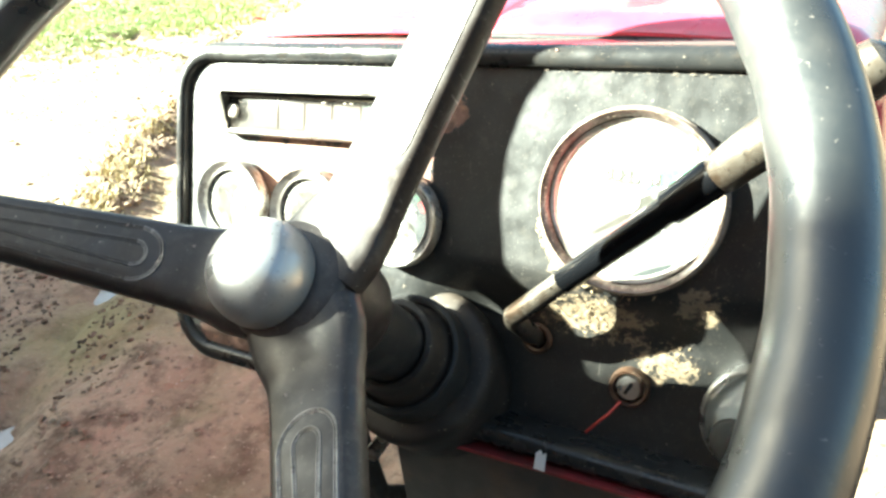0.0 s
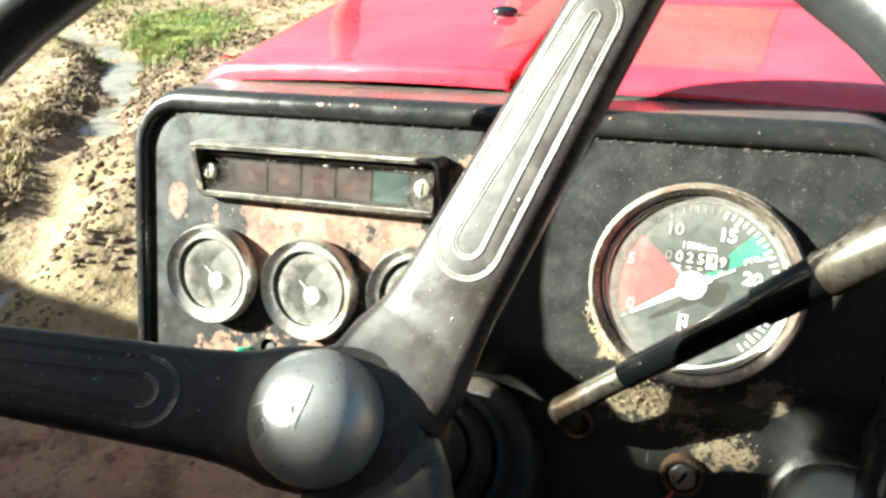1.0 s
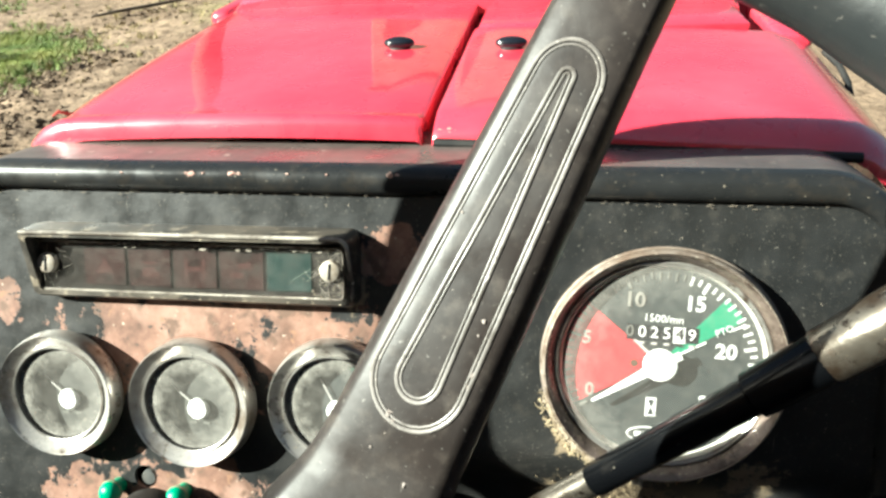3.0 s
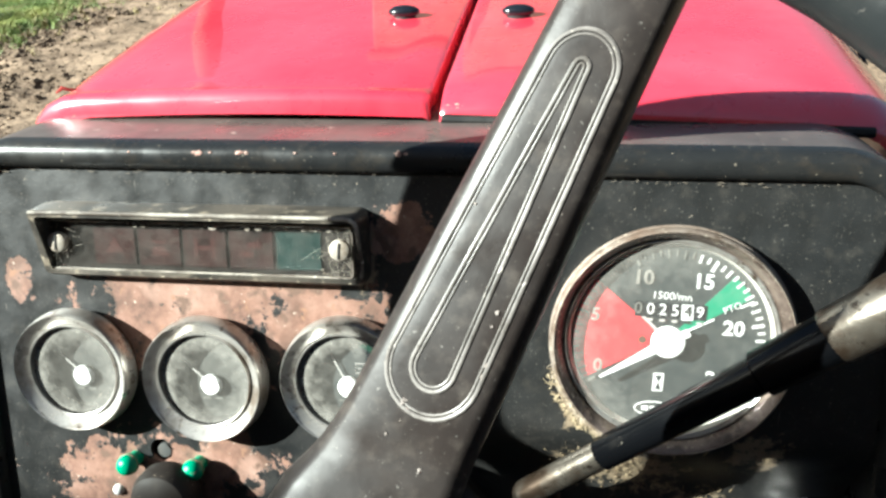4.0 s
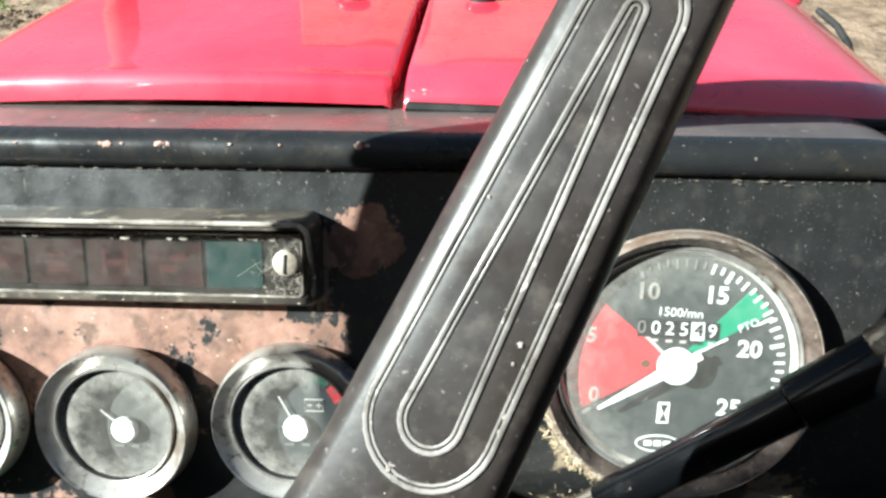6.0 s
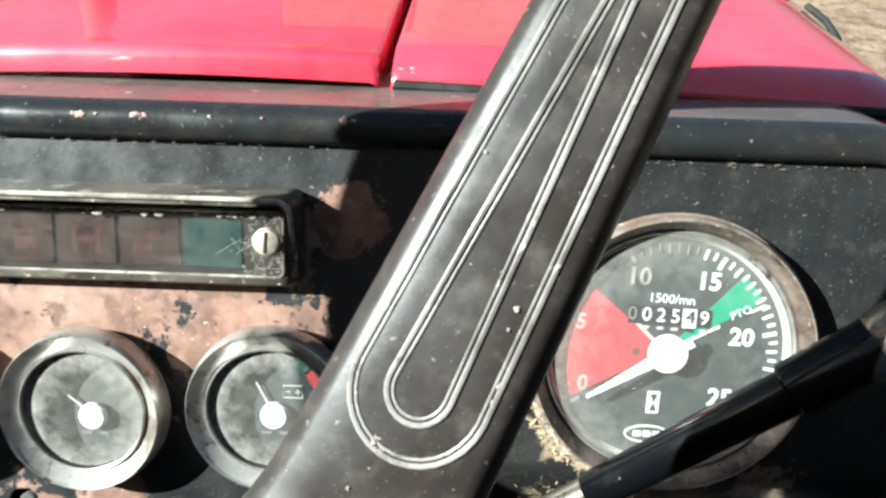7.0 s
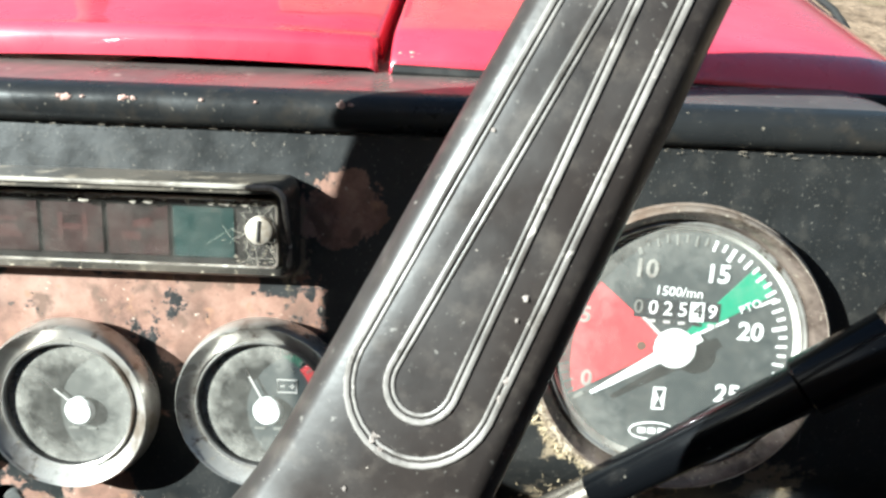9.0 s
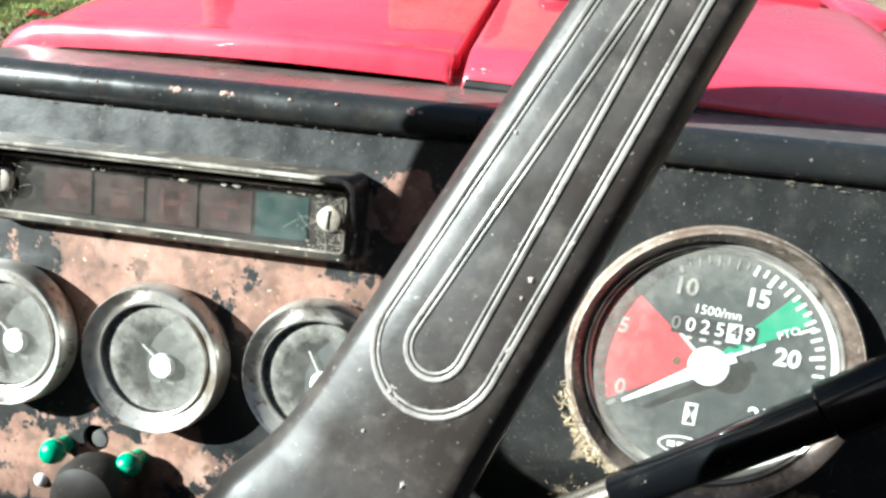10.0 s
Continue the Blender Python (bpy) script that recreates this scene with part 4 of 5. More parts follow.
def build_tachometer():
    g = thing("tachometer", FACE, "large round tachometer with red and green sectors and hour counter", "tachometer")
    cx, cz, r, front, dial = 0.0006, -0.0012, 0.0534, -0.0108, -0.0004
    ring, seat = 0.0450, -0.0040
    part("case", lathe(cx, cz, [(0.0505, -0.0035), (0.0490, PLATE - 0.0012), (0.0470, PLATE + 0.03)], 64, False, True), can_rust, g, "brown rusty can")
    part("bezel", lathe(cx, cz, [(0.0500, -0.0030), (0.0526, -0.0032), (r, -0.0045), (r, -0.0072), (r - 0.0003, -0.0092), (r - 0.0009, -0.0103), (r - 0.0015, front), (r - 0.0020, front + 0.0004)], 80), tacho_side, g, "worn dusty metal bezel")
    part("bead", tube([(cx + (r + 0.0001) * math.cos(a), -0.0052, cz + (r + 0.0001) * math.sin(a)) for a in (2 * math.pi * i / 72 for i in range(72))], 0.0008, 8, True, up=(0, 1, 0)), tacho_side, g, "rolled edge")
    part("funnel", lathe(cx, cz, [(r - 0.0018, front + 0.0002), (r - 0.0028, front + 0.0012), (ring + 0.0034, seat - 0.0020), (ring + 0.0026, seat)], 80), tacho_slope, g, "dusty sloping ring")
    part("seat_ring", lathe(cx, cz, [(ring + 0.0028, seat + 0.0004), (ring + 0.0024, seat - 0.0006), (ring + 0.0017, seat - 0.0008), (ring + 0.0012, seat - 0.0003), (ring + 0.0008, seat - 0.0001), (ring + 0.0004, seat - 0.0004), (ring, seat + 0.0002)], 80), chrome_bezel, g, "narrow double metal ring round the glass")
    part("ring_wall", lathe(cx, cz, [(ring, seat + 0.0002), (ring - 0.0002, seat + 0.0012), (0.0438, dial + 0.0004)], 80), dial_wall, g, "pale inner wall round the dial")
    part("dial", lathe(cx, cz, [(0.0001, dial), (0.0441, dial)], 72, True, False), dial_black, g, "black dial")
    ox, oz, y = -0.0002, -0.0012, dial - 0.0001
    part("red_sector", wedge(ox, oz, 0.0045, 0.0420, 139.5, 209, y), dial_red, g, "red slow-speed sector")
    part("green_sector", wedge(ox, oz, 0.0060, 0.0412, 30.5, 48, y), dial_green, g, "green working-speed sector")
    value = lambda v: 212 - 10 * v
    for q in range(0, 53):
        v = q / 2
        major, half = q % 10 == 0, q % 2 == 0
        # ticks on the left are drawn dim for the shade of the bezel
        bright_tick = 28 <= q
        part("tick", bar(ox, oz, 0.0370 if major else 0.0382 if half else 0.0392, 0.0422, value(v), 0.0014 if major else 0.0010 if bright_tick else 0.0006, y - 0.0003),
             mark_white if bright_tick else mark_dim, g)
    # nought, five and ten darker: the bezel's shade is put into their colour
    for v, x, z in ((0, -0.0307, -0.0153), (5, -0.0326, 0.0095), (10, -0.0120, 0.0277), (15, 0.0142, 0.0265), (20, 0.0283, 0.0052), (25, 0.0222, -0.0193)):
        writing(str(v), 0.0094 if v >= 10 else 0.0086, x, y - 0.0004, z, mark_white if v >= 15 else mark_shaded, g, "dial_number", -2, bold=0.00022)
    writing("1500/mn", 0.0050, 0.0009, y - 0.0004, 0.0194, mark_white, g, "dial_lettering", -3)
    writing("PTO", 0.0043, 0.0271, y - 0.0005, 0.0150, mark_white, g, "dial_lettering", 26)
    part("pointer_line", bar(ox, oz, 0.006, 0.0225, 28.5, 0.0009, y - 0.0004), mark_white, g)
    part("pointer_line", bar(ox, oz, 0.0350, 0.0410, 28.5, 0.0009, y - 0.0004), mark_white, g)
    part("pointer_line", bar(ox, oz, 0.006, 0.0190, 136, 0.0012, y - 0.0004), mark_grey, g)
    # hour counter, its wheels half way between two rows
    counter = part("counter_window", prism([(-0.0152, 0.0098), (0.0158, 0.0086), (0.0160, 0.0157), (-0.0150, 0.0169)], y - 0.0008, y), black_gloss, g, "black counter window")
    for k, ch in enumerate("002549"):
        x, z = -0.0138 + k * 0.0054, 0.0137 - 0.00024 * k
        if k == 4:
            part("counter_wheel", box(x - 0.0025, x + 0.0025, y - 0.0012, y - 0.0009, z - 0.0040, z + 0.0032), mark_white, counter, "white counter wheel")
        writing(ch, 0.0074, x, y - 0.0016, z, rubber if k == 4 else mark_dim if k == 0 else mark_white, counter, "counter_digit", -2)
    for k in range(1, 6):
        x, z = -0.0138 + k * 0.0054, 0.0088 - 0.00024 * k
        part("lower_digit_bar", box(x - 0.0012, x + 0.0012, y - 0.0013, y - 0.0009, z - 0.0006, z + 0.0004), rubber if k == 4 else mark_grey, counter)
    # hourglass sign
    frame_pts = [(-0.0055, -0.0264), (-0.0009, -0.0264), (-0.0006, -0.0176), (-0.0052, -0.0176)]
    part("hourglass_plate", prism(frame_pts, y - 0.0004, y), mark_white, g, "white hourglass sign")
    part("hourglass_shape", prism([(-0.0046, -0.0255), (-0.0017, -0.0255), (-0.0031, -0.0220)], y - 0.0007, y - 0.0003), dial_black, g)
    part("hourglass_shape", prism([(-0.0045, -0.0185), (-0.0016, -0.0185), (-0.0030, -0.0220)], y - 0.0007, y - 0.0003), dial_black, g)
    part("maker_oval", tube([(-0.0044 + 0.0086 * math.cos(a), y - 0.0003, -0.0352 + 0.0034 * math.sin(a)) for a in (i * math.pi / 24 for i in range(48))], 0.00035, 6, True), mark_white, g, "white oval maker's mark")
    for k in range(3):
        part("maker_bar", box(-0.0098 + k * 0.0038, -0.0098 + k * 0.0038 + 0.0030, y - 0.0004, y, -0.0363, -0.0341, 0.0001, 1), mark_white, g)
    part("dial_hole", lathe(-0.0112, -0.0016, [(0.0001, y - 0.0005), (0.0016, y - 0.0005), (0.0018, y - 0.0002)], 16, True, True), can_rust, g, "small rusty rivet")
    # needle at rest on nought
    nx, nz = -0.0006, -0.0002
    pts = [polar(nx, nz, 0.0345, 212.6), polar(nx, nz, 0.0345, 211.0), polar(nx, nz, 0.008, 196), polar(nx, nz, 0.0100, 40), polar(nx, nz, 0.0103, 20), polar(nx, nz, 0.008, 226)]
    part("needle", prism(pts, dial - 0.0070, dial - 0.0062), mark_white, g, "white needle resting at nought")
    part("needle_hub", lathe(nx, nz, [(0.0001, dial - 0.0078), (0.0060, dial - 0.0077), (0.0072, dial - 0.0072), (0.0074, dial - 0.0058), (0.0030, dial - 0.0055), (0.0030, dial)], 36, True, True), ivory, g, "white needle hub")
    ob = part("glass", lathe(cx, cz, [(0.0001, seat - 0.0050), (0.020, seat - 0.0045), (0.033, seat - 0.0028), (ring + 0.0008, seat + 0.0002)], 64, True, False), tacho_glass, g, "slightly dusty clear glass")
    ob.visible_shadow = False
    # husks and straw caught under the bezel
    rnd = random.Random(11)
    for i in range(420):
        a = radians(rnd.gauss(226, 13) if rnd.random() < 0.85 else rnd.uniform(200, 290))
        rr = r * (0.995 + 0.13 * rnd.random() ** 2)
        x, z = cx + rr * math.cos(a), cz + rr * math.sin(a)
        d = Vector((rnd.gauss(0, 1), rnd.gauss(0, 0.3), rnd.gauss(0, 1))).normalized() * rnd.uniform(0.0006, 0.0026)
        p = Vector((x, PLATE - rnd.uniform(0.0004, 0.008) * max(0, 1.15 - (rr / r - 0.995) * 9), z))
        bm = tube([p - d, p + Vector((rnd.gauss(0, 0.0003), -0.0004, rnd.gauss(0, 0.0003))), p + d], rnd.choice((0.00012, 0.00018, 0.00025, 0.0005)), 4)
        if i < 290:
            part("husk", bm, straw, g)
    # pale fibres felted along the lower edge of the bezel
    felt = bmesh.new()
    lumps = [(rnd.gauss(224, 13), rnd.uniform(0.02, 0.075), rnd.uniform(1.2, 4.0)) for _ in range(26)]
    for i in range(2600):
        mid_a, deep, wide = lumps[i % 26]
        a = radians(rnd.gauss(mid_a, wide))
        rr = r * (0.992 + deep * rnd.random() ** 1.6)
        p = Vector((cx + rr * math.cos(a), PLATE - 0.0003 - rnd.uniform(0.0, 0.0085) * max(0, 1 - (rr / r - 1.0) * 10), cz + rr * math.sin(a)))
        d = Vector((rnd.gauss(0, 1), rnd.gauss(0, 0.5), rnd.gauss(0, 1))).normalized() * rnd.uniform(0.0004, 0.0016)
        k = Vector((rnd.gauss(0, 0.0003), -rnd.uniform(0, 0.0005), rnd.gauss(0, 0.0003)))
        side = d.cross(Vector((0, 1, 0.2))).normalized() * rnd.uniform(0.00008, 0.00022)
        v = [felt.verts.new(q) for q in (p - d - side, p - d + side, p + k + side, p + k - side, p + d + side, p + d - side)]
        felt.faces.new((v[0], v[1], v[2], v[3]))
        felt.faces.new((v[3], v[2], v[4], v[5]))
    ob = part("chaff_felt", felt, pale_fibre, g, "pale fibres and dust caught under the bezel")
    ob["kind"] = "stuff"
    return g


LOCK_X, LOCK_Z = 0.0070, -0.1180


def build_litter():
    """Chaff and dirt stuck to the plate below the big dial and round the lock."""
    rnd = random.Random(21)
    heap = thing("chaff", FACE, "brown chaff and dirt stuck to the plate", "dirt")
    for cx, cz, sx, sz, count in ((-0.018, -0.076, 0.015, 0.008, 290), (0.026, -0.098, 0.010, 0.007, 120), (0.045, -0.058, 0.010, 0.008, 20)):
        for _ in range(count):
            p = Vector((rnd.gauss(cx, sx), 0, rnd.gauss(cz, sz)))
            p.y = plate_y(p.x, p.z) - rnd.uniform(0.0002, 0.0012)
            if math.hypot(p.x, p.z) < 0.0515 or math.hypot(p.x - LOCK_X, p.z - LOCK_Z) < 0.016:
                continue
            d = Vector((rnd.gauss(0, 1), rnd.gauss(0, 0.15), rnd.gauss(0, 1))).normalized() * rnd.uniform(0.0003, 0.0011)
            part("husk", tube([p - d, p + Vector((0, -0.0003, 0)), p + d], rnd.choice((0.0001, 0.00013, 0.00018, 0.0003)), 4), straw if rnd.random() < 0.12 else chaff_brown, heap)


build_litter()


build_tachometer()


# ---------------------------------------------------------------- warning-light strip
def build_strip():
    s = thing("warning_light_strip", FACE @ pose(0, 0.0020, 0), "long dark warning-light strip with dim red windows and one teal", "warning lights")
    x0, x1, z0, z1 = -0.3080, -0.1388, 0.0205, 0.0575
    outer, inner = rounded(x0, x1, z0, z1, [0.005] * 4, 6), rounded(x0 + 0.0055, x1 - 0.0040, z0 + 0.0038, z1 - 0.0055, [0.002] * 4, 6)
    bulge = rounded(x0 + 0.002, x1 - 0.002, z0 + 0.0015, z1 - 0.002, [0.003] * 4, 6)
    bm = rings([[(x, PLATE - 0.0015, z) for x, z in outer], [(x, -0.009, z) for x, z in outer], [(x, -0.0125 - 0.0075 * (z > 0.042), z) for x, z in bulge],
                [(x, -0.0125 - 0.0075 * (z > 0.042), z) for x, z in inner], [(x, 0.004, z) for x, z in inner]], False, True)
    part("housing", bm, housing_plastic, s, "black housing with a worn overhanging top edge")
    edge = ([(x0 + 0.003, z1 - 0.0034)] + [(x0 + (x1 - x0) * q / 8, z1 - 0.0032) for q in range(1, 8)] + [(x1 - 0.0065, z1 - 0.0033)]
            + arc((x1 - 0.0065, z1 - 0.0083), 0.0050, 80, 0, 5) + [(x1 - 0.0016, z0 + 0.012), (x1 - 0.0018, z0 + 0.005)])
    part("top_edge", tube([(x, -0.0128 - 0.0075 * max(0, min(1, (z - 0.038) / 0.008)), z) for x, z in edge], 0.0010, 8), edge_worn, s, "edge worn down to pale plastic")
    fx0, fx1, fz0, fz1 = -0.3050, -0.1448, 0.0240, 0.0492
    part("face", box(fx0, fx1, -0.0085, -0.0060, fz0, fz1, 0.0006, 1), strip_dark, s, "dark plastic face")
    w = (0.2800 - 0.1603) / 5
    for k in range(5):
        a = -0.2800 + k * w
        lens = part("window", box(a + 0.0008, a + w - 0.0008, -0.0092, -0.0084, fz0 + 0.003, fz1 - 0.003, 0.0003, 1), strip_teal if k == 4 else strip_red, s, "dim teal window" if k == 4 else "dim red window")
        c = a + w / 2
        zc = (fz0 + fz1) / 2
        signs = ([[(-0.005, -0.0035), (0.005, -0.0035), (0.0, 0.0045)]],
                 [[(-0.006, 0.0015), (0.004, 0.0015), (0.004, 0.003), (-0.006, 0.003)], [(-0.004, -0.0045), (0.0055, -0.0045), (0.003, 0.0002), (-0.004, 0.0002)]],
                 [[(-0.0055, -0.005), (-0.0035, -0.005), (-0.0035, 0.005), (-0.0055, 0.005)], [(0.0035, -0.005), (0.0055, -0.005), (0.0055, 0.005), (0.0035, 0.005)], [(-0.0033, -0.0012), (0.0033, -0.0012), (0.0033, 0.0012), (-0.0033, 0.0012)]],
                 [[(-0.006, -0.004), (0.001, -0.004), (0.001, -0.001), (-0.006, -0.001)], [(-0.002, 0.0005), (0.006, 0.0005), (0.0045, 0.0045), (-0.002, 0.003)]], [])[k]
        for sign in signs:
            part("sign_mark", prism([(c + x, zc + z) for x, z in sign], -0.00932, -0.0091), strip_faint, lens)
    ob = part("cover", box(fx0 + 0.0006, fx1 - 0.0006, -0.0112, -0.0100, fz0 + 0.0006, fz1 - 0.0006, 0.0005, 2), strip_lens, s, "clear dusty cover")
    ob.visible_shadow = False
    part("cover_edge", tube([(x, -0.0109, z) for x, z in rounded(fx0 + 0.0004, fx1 - 0.0004, fz0 + 0.0004, fz1 - 0.0002, [0.0025] * 4, 5)], 0.00065, 6, True, up=(0, 1, 0)), edge_worn, s, "scuffed edge of the cover")
    for x in (-0.2972, -0.1512):
        sc = part("screw_head", lathe(x, 0.0381, [(0.0001, -0.0140), (0.0040, -0.0139), (0.0049, -0.0133), (0.0052, -0.0110)], 24, True, True), dirty_screw, s, "slotted screw caked with pale dirt")
        part("slot", bar(x, 0.0381, -0.0038, 0.0038, 86, 0.0007, -0.0141, 0.0003), rubber, sc)
    rnd = random.Random(5)
    for i in range(60):
        x = rnd.choice([rnd.uniform(fx0, fx1), rnd.gauss(-0.150, 0.006)])
        z = fz1 - abs(rnd.gauss(0, 0.0012)) if rnd.random() < 0.6 else rnd.uniform(fz0 + 0.001, fz0 + 0.012)
        if z < 0.045 and x < -0.165:
            x = -0.150 + rnd.gauss(0, 0.004)
        x = max(fx0 + 0.001, min(fx1 - 0.001, x))
        bm = bmesh.new()
        bmesh.ops.create_icosphere(bm, subdivisions=1, radius=rnd.uniform(0.0002, 0.0006), matrix=pose(x, -0.0113, z) @ Matrix.Diagonal((1.6, 0.5, 1, 1)))
        part("grit", bm, sealant, s)
    for i in range(46):
        x = rnd.uniform(-0.262, -0.150) if rnd.random() < 0.75 else rnd.uniform(fx0 + 0.004, fx1 - 0.002)
        bm = bmesh.new()
        bmesh.ops.create_icosphere(bm, subdivisions=1, radius=rnd.uniform(0.0004, 0.0011), matrix=pose(x, -0.0115, fz1 - 0.0004 - 0.0020 * rnd.random() ** 2) @ Matrix.Diagonal((rnd.uniform(1, 2.6), 0.4, 0.9, 1)))
        for v in bm.verts:
            v.co += 0.0002 * Vector((rnd.gauss(0, 1), 0.3 * rnd.gauss(0, 1), rnd.gauss(0, 1)))
        part("dirt_flake", bm, pale_dirt, s, "pale caked dirt")
    # cobweb threads round the screws
    for i in range(90):
        near = -0.1512 if i < 70 else -0.2940
        p = Vector((max(fx0 + 0.001, min(fx1 - 0.001, near + rnd.gauss(0, 0.0045))), -0.0118 - 0.001 * rnd.random(), 0.0375 + rnd.gauss(0, 0.006)))
        q = Vector((max(fx0 + 0.001, min(fx1 - 0.001, p.x + rnd.gauss(0, 0.004))), -0.0118 - 0.001 * rnd.random(), max(fz0, min(fz1, p.z + rnd.gauss(0, 0.004)))))
        part("cobweb", tube([p, p.lerp(q, 0.5) + Vector((rnd.gauss(0, 0.0004), -0.0006, rnd.gauss(0, 0.0004))), q], 0.00006, 4), cobweb, s)
    return s


build_strip()


# ---------------------------------------------------------------- steering wheel
WHEEL = FACE @ pose(-0.1265, -0.2059, -0.0146) @ pose(0, 0, 0, 62.28, 0, 0)   # x right, y up the wheel, z along the column to the driver


def spoke_height(r):
    if r < 0.05:
        return -0.0632 + 0.06 * max(0, r - 0.03)
    return -0.0506 + 0.3844 * (r - 0.08) - 0.35 * max(0, r - 0.19) ** 1.3


def spoke_half(r):
    table = [(0.018, 0.0305), (0.034, 0.0295), (0.045, 0.0262), (0.056, 0.0240), (0.068, 0.0226), (0.09, 0.0215), (0.13, 0.0195), (0.17, 0.0172), (0.195, 0.0160), (0.222, 0.0150)]
    for (a, p), (b, q) in zip(table, table[1:]):
        if r <= b:
            return p + (q - p) * (r - a) / (b - a)
    return table[-1][1]


def on_spoke(r, w, lift=0.0):
    h = spoke_half(r)
    return Vector((r, w, spoke_height(r) + 0.0014 * (1 - (w / h) ** 2) + lift))


def build_wheel():
    wheel = thing("steering_wheel", WHEEL, "black three-spoke steering wheel with dull domed metal centre cap", "steering wheel")
    R, r0 = 0.2250, 0.0150
    loops = []
    for i in range(144):
        a = 2 * math.pi * i / 144
        d = Vector((math.cos(a), math.sin(a), 0))
        loop = []
        for j in range(22):
            b = 2 * math.pi * j / 22
            rr = r0
            if math.cos(b) < -0.2:                       # finger grips on the inside
                rr -= 0.0006 * (0.5 + 0.5 * math.cos(a * 36)) * min(1, -math.cos(b))
            loop.append(d * (R + rr * math.cos(b)) + Vector((0, 0, rr * math.sin(b))))
        loops.append(loop)
    loops.append(loops[0])
    part("rim", rings(loops, False, False), rim_plastic, wheel, "thick glossy black rim with finger grips")
    stations = [0.018, 0.026, 0.034, 0.040, 0.045, 0.050, 0.056, 0.062, 0.068, 0.078, 0.09, 0.11, 0.13, 0.15, 0.17, 0.185, 0.195, 0.205, 0.214, 0.222]
    section = [(-0.80, -0.0150), (-0.97, -0.0125), (-1.0, -0.0085), (-0.975, -0.0050), (-0.92, -0.0024), (-0.84, -0.0008), (-0.76, 0.0), (-0.4, 0.0), (0, 0.0), (0.4, 0.0), (0.72, 0.0), (0.80, -0.0008), (0.88, -0.0026), (0.955, -0.0054), (1.0, -0.0090), (0.97, -0.0130), (0.80, -0.0150)]
    for turn, aside in ((63.09, -0.0020), (183.3, 0.0), (307.0, 0.0)):
        rot = pose(0, 0, 0, 0, 0, turn) @ pose(0, aside, 0)
        loops = []
        for r in stations:
            h = spoke_half(r)
            loops.append([rot @ on_spoke(r, q * h, dz) for q, dz in section])
        spoke = part("spoke", rings(loops), wheel_plastic, wheel, "flat black plastic spoke with worn ribs", sharp=50)
        # outer rib, a long loop; inner rib, a hairpin
        outer = []
        bot, top, wb, wt = 0.0857, 0.1729, 0.0140, 0.0094
        outer += [(bot - 0.0 + wb * math.cos(radians(a)), wb * math.sin(radians(a))) for a in range(90, 271, 12)]
        outer += [(bot + (top - bot) * q / 14, -(wb + (wt - wb) * q / 14)) for q in range(1, 14)]
        outer += [(top + wt * math.cos(radians(a)), wt * math.sin(radians(a))) for a in range(-90, 91, 12)]
        outer += [(top + (bot - top) * q / 14, wt + (wb - wt) * q / 14) for q in range(1, 14)]
        inner = []
        bot, top, wb, wt = 0.0859, 0.1735, 0.0063, 0.0015
        inner += [(bot + wb * math.cos(radians(a)), wb * math.sin(radians(a))) for a in range(90, 271, 15)]
        inner += [(bot + (top - bot) * q / 14, -(wb + (wt - wb) * q / 14)) for q in range(1, 14)]
        inner += [(top + wt * math.cos(radians(a)), wt * math.sin(radians(a))) for a in range(-90, 91, 30)]
        inner += [(top + (bot - top) * q / 14, wt + (wb - wt) * q / 14) for q in range(1, 14)]
        # each groove runs between two worn shoulders, the outer one broader
        for path in (outer, inner):
            for shift, thick in ((0.0006, 0.00064), (-0.0007, 0.00036)):
                edge = []
                for k, (u, w) in enumerate(path):
                    (ua, wa), (ub, wb_) = path[k - 1], path[(k + 1) % len(path)]
                    n = Vector((wb_ - wa, -(ub - ua))).normalized()
                    edge.append((u + n.x * shift, w + n.y * shift))
                if turn == 183.3:                        # beyond its inner end the shade is put in as darker plastic
                    bend = [(u, w) for u, w in edge if u < 0.0862]
                    part("groove_shoulder", tube([rot @ on_spoke(u, w, 0.0001) for u, w in edge], thick * 0.8, 8, True, up=(0, 0, 1), squash=0.6), wheel_plastic, spoke)
                    part("groove_bend", tube([rot @ on_spoke(u, w, 0.0001) for u, w in bend], thick, 8, up=(0, 0, 1), squash=0.75), worn_edge, spoke, "groove edge worn pale")
                else:
                    part("groove_shoulder", tube([rot @ on_spoke(u, w, 0.0001) for u, w in edge], thick, 8, True, up=(0, 0, 1), squash=0.75), worn_edge, spoke, "groove edge worn pale")
        rnd = random.Random(int(turn))
        for u, w, size in ((0.073, 0.0035, 1.0), (0.0715, 0.0015, 0.7), (0.080, 0.0137, 0.5), (0.094, -0.0136, 0.9), (0.0905, -0.0140, 0.6), (0.108, -0.0095, 0.7), (0.104, -0.0100, 0.4), (0.062, 0.004, 0.4), (0.058, -0.010, 0.8), (0.131, 0.010, 0.4)):
            bm = bmesh.new()
            bmesh.ops.create_icosphere(bm, subdivisions=2, radius=0.0007 * size, matrix=rot @ Matrix.Translation(on_spoke(u, w, 0.0003)) @ Matrix.Diagonal((1.3, 0.8, 0.35, 1)))
            for v in bm.verts:
                v.co += 0.00035 * size * Vector((rnd.gauss(0, 1), rnd.gauss(0, 1), 0))
            part("chip", bm, chip_pale, spoke, "pale chipped spot")
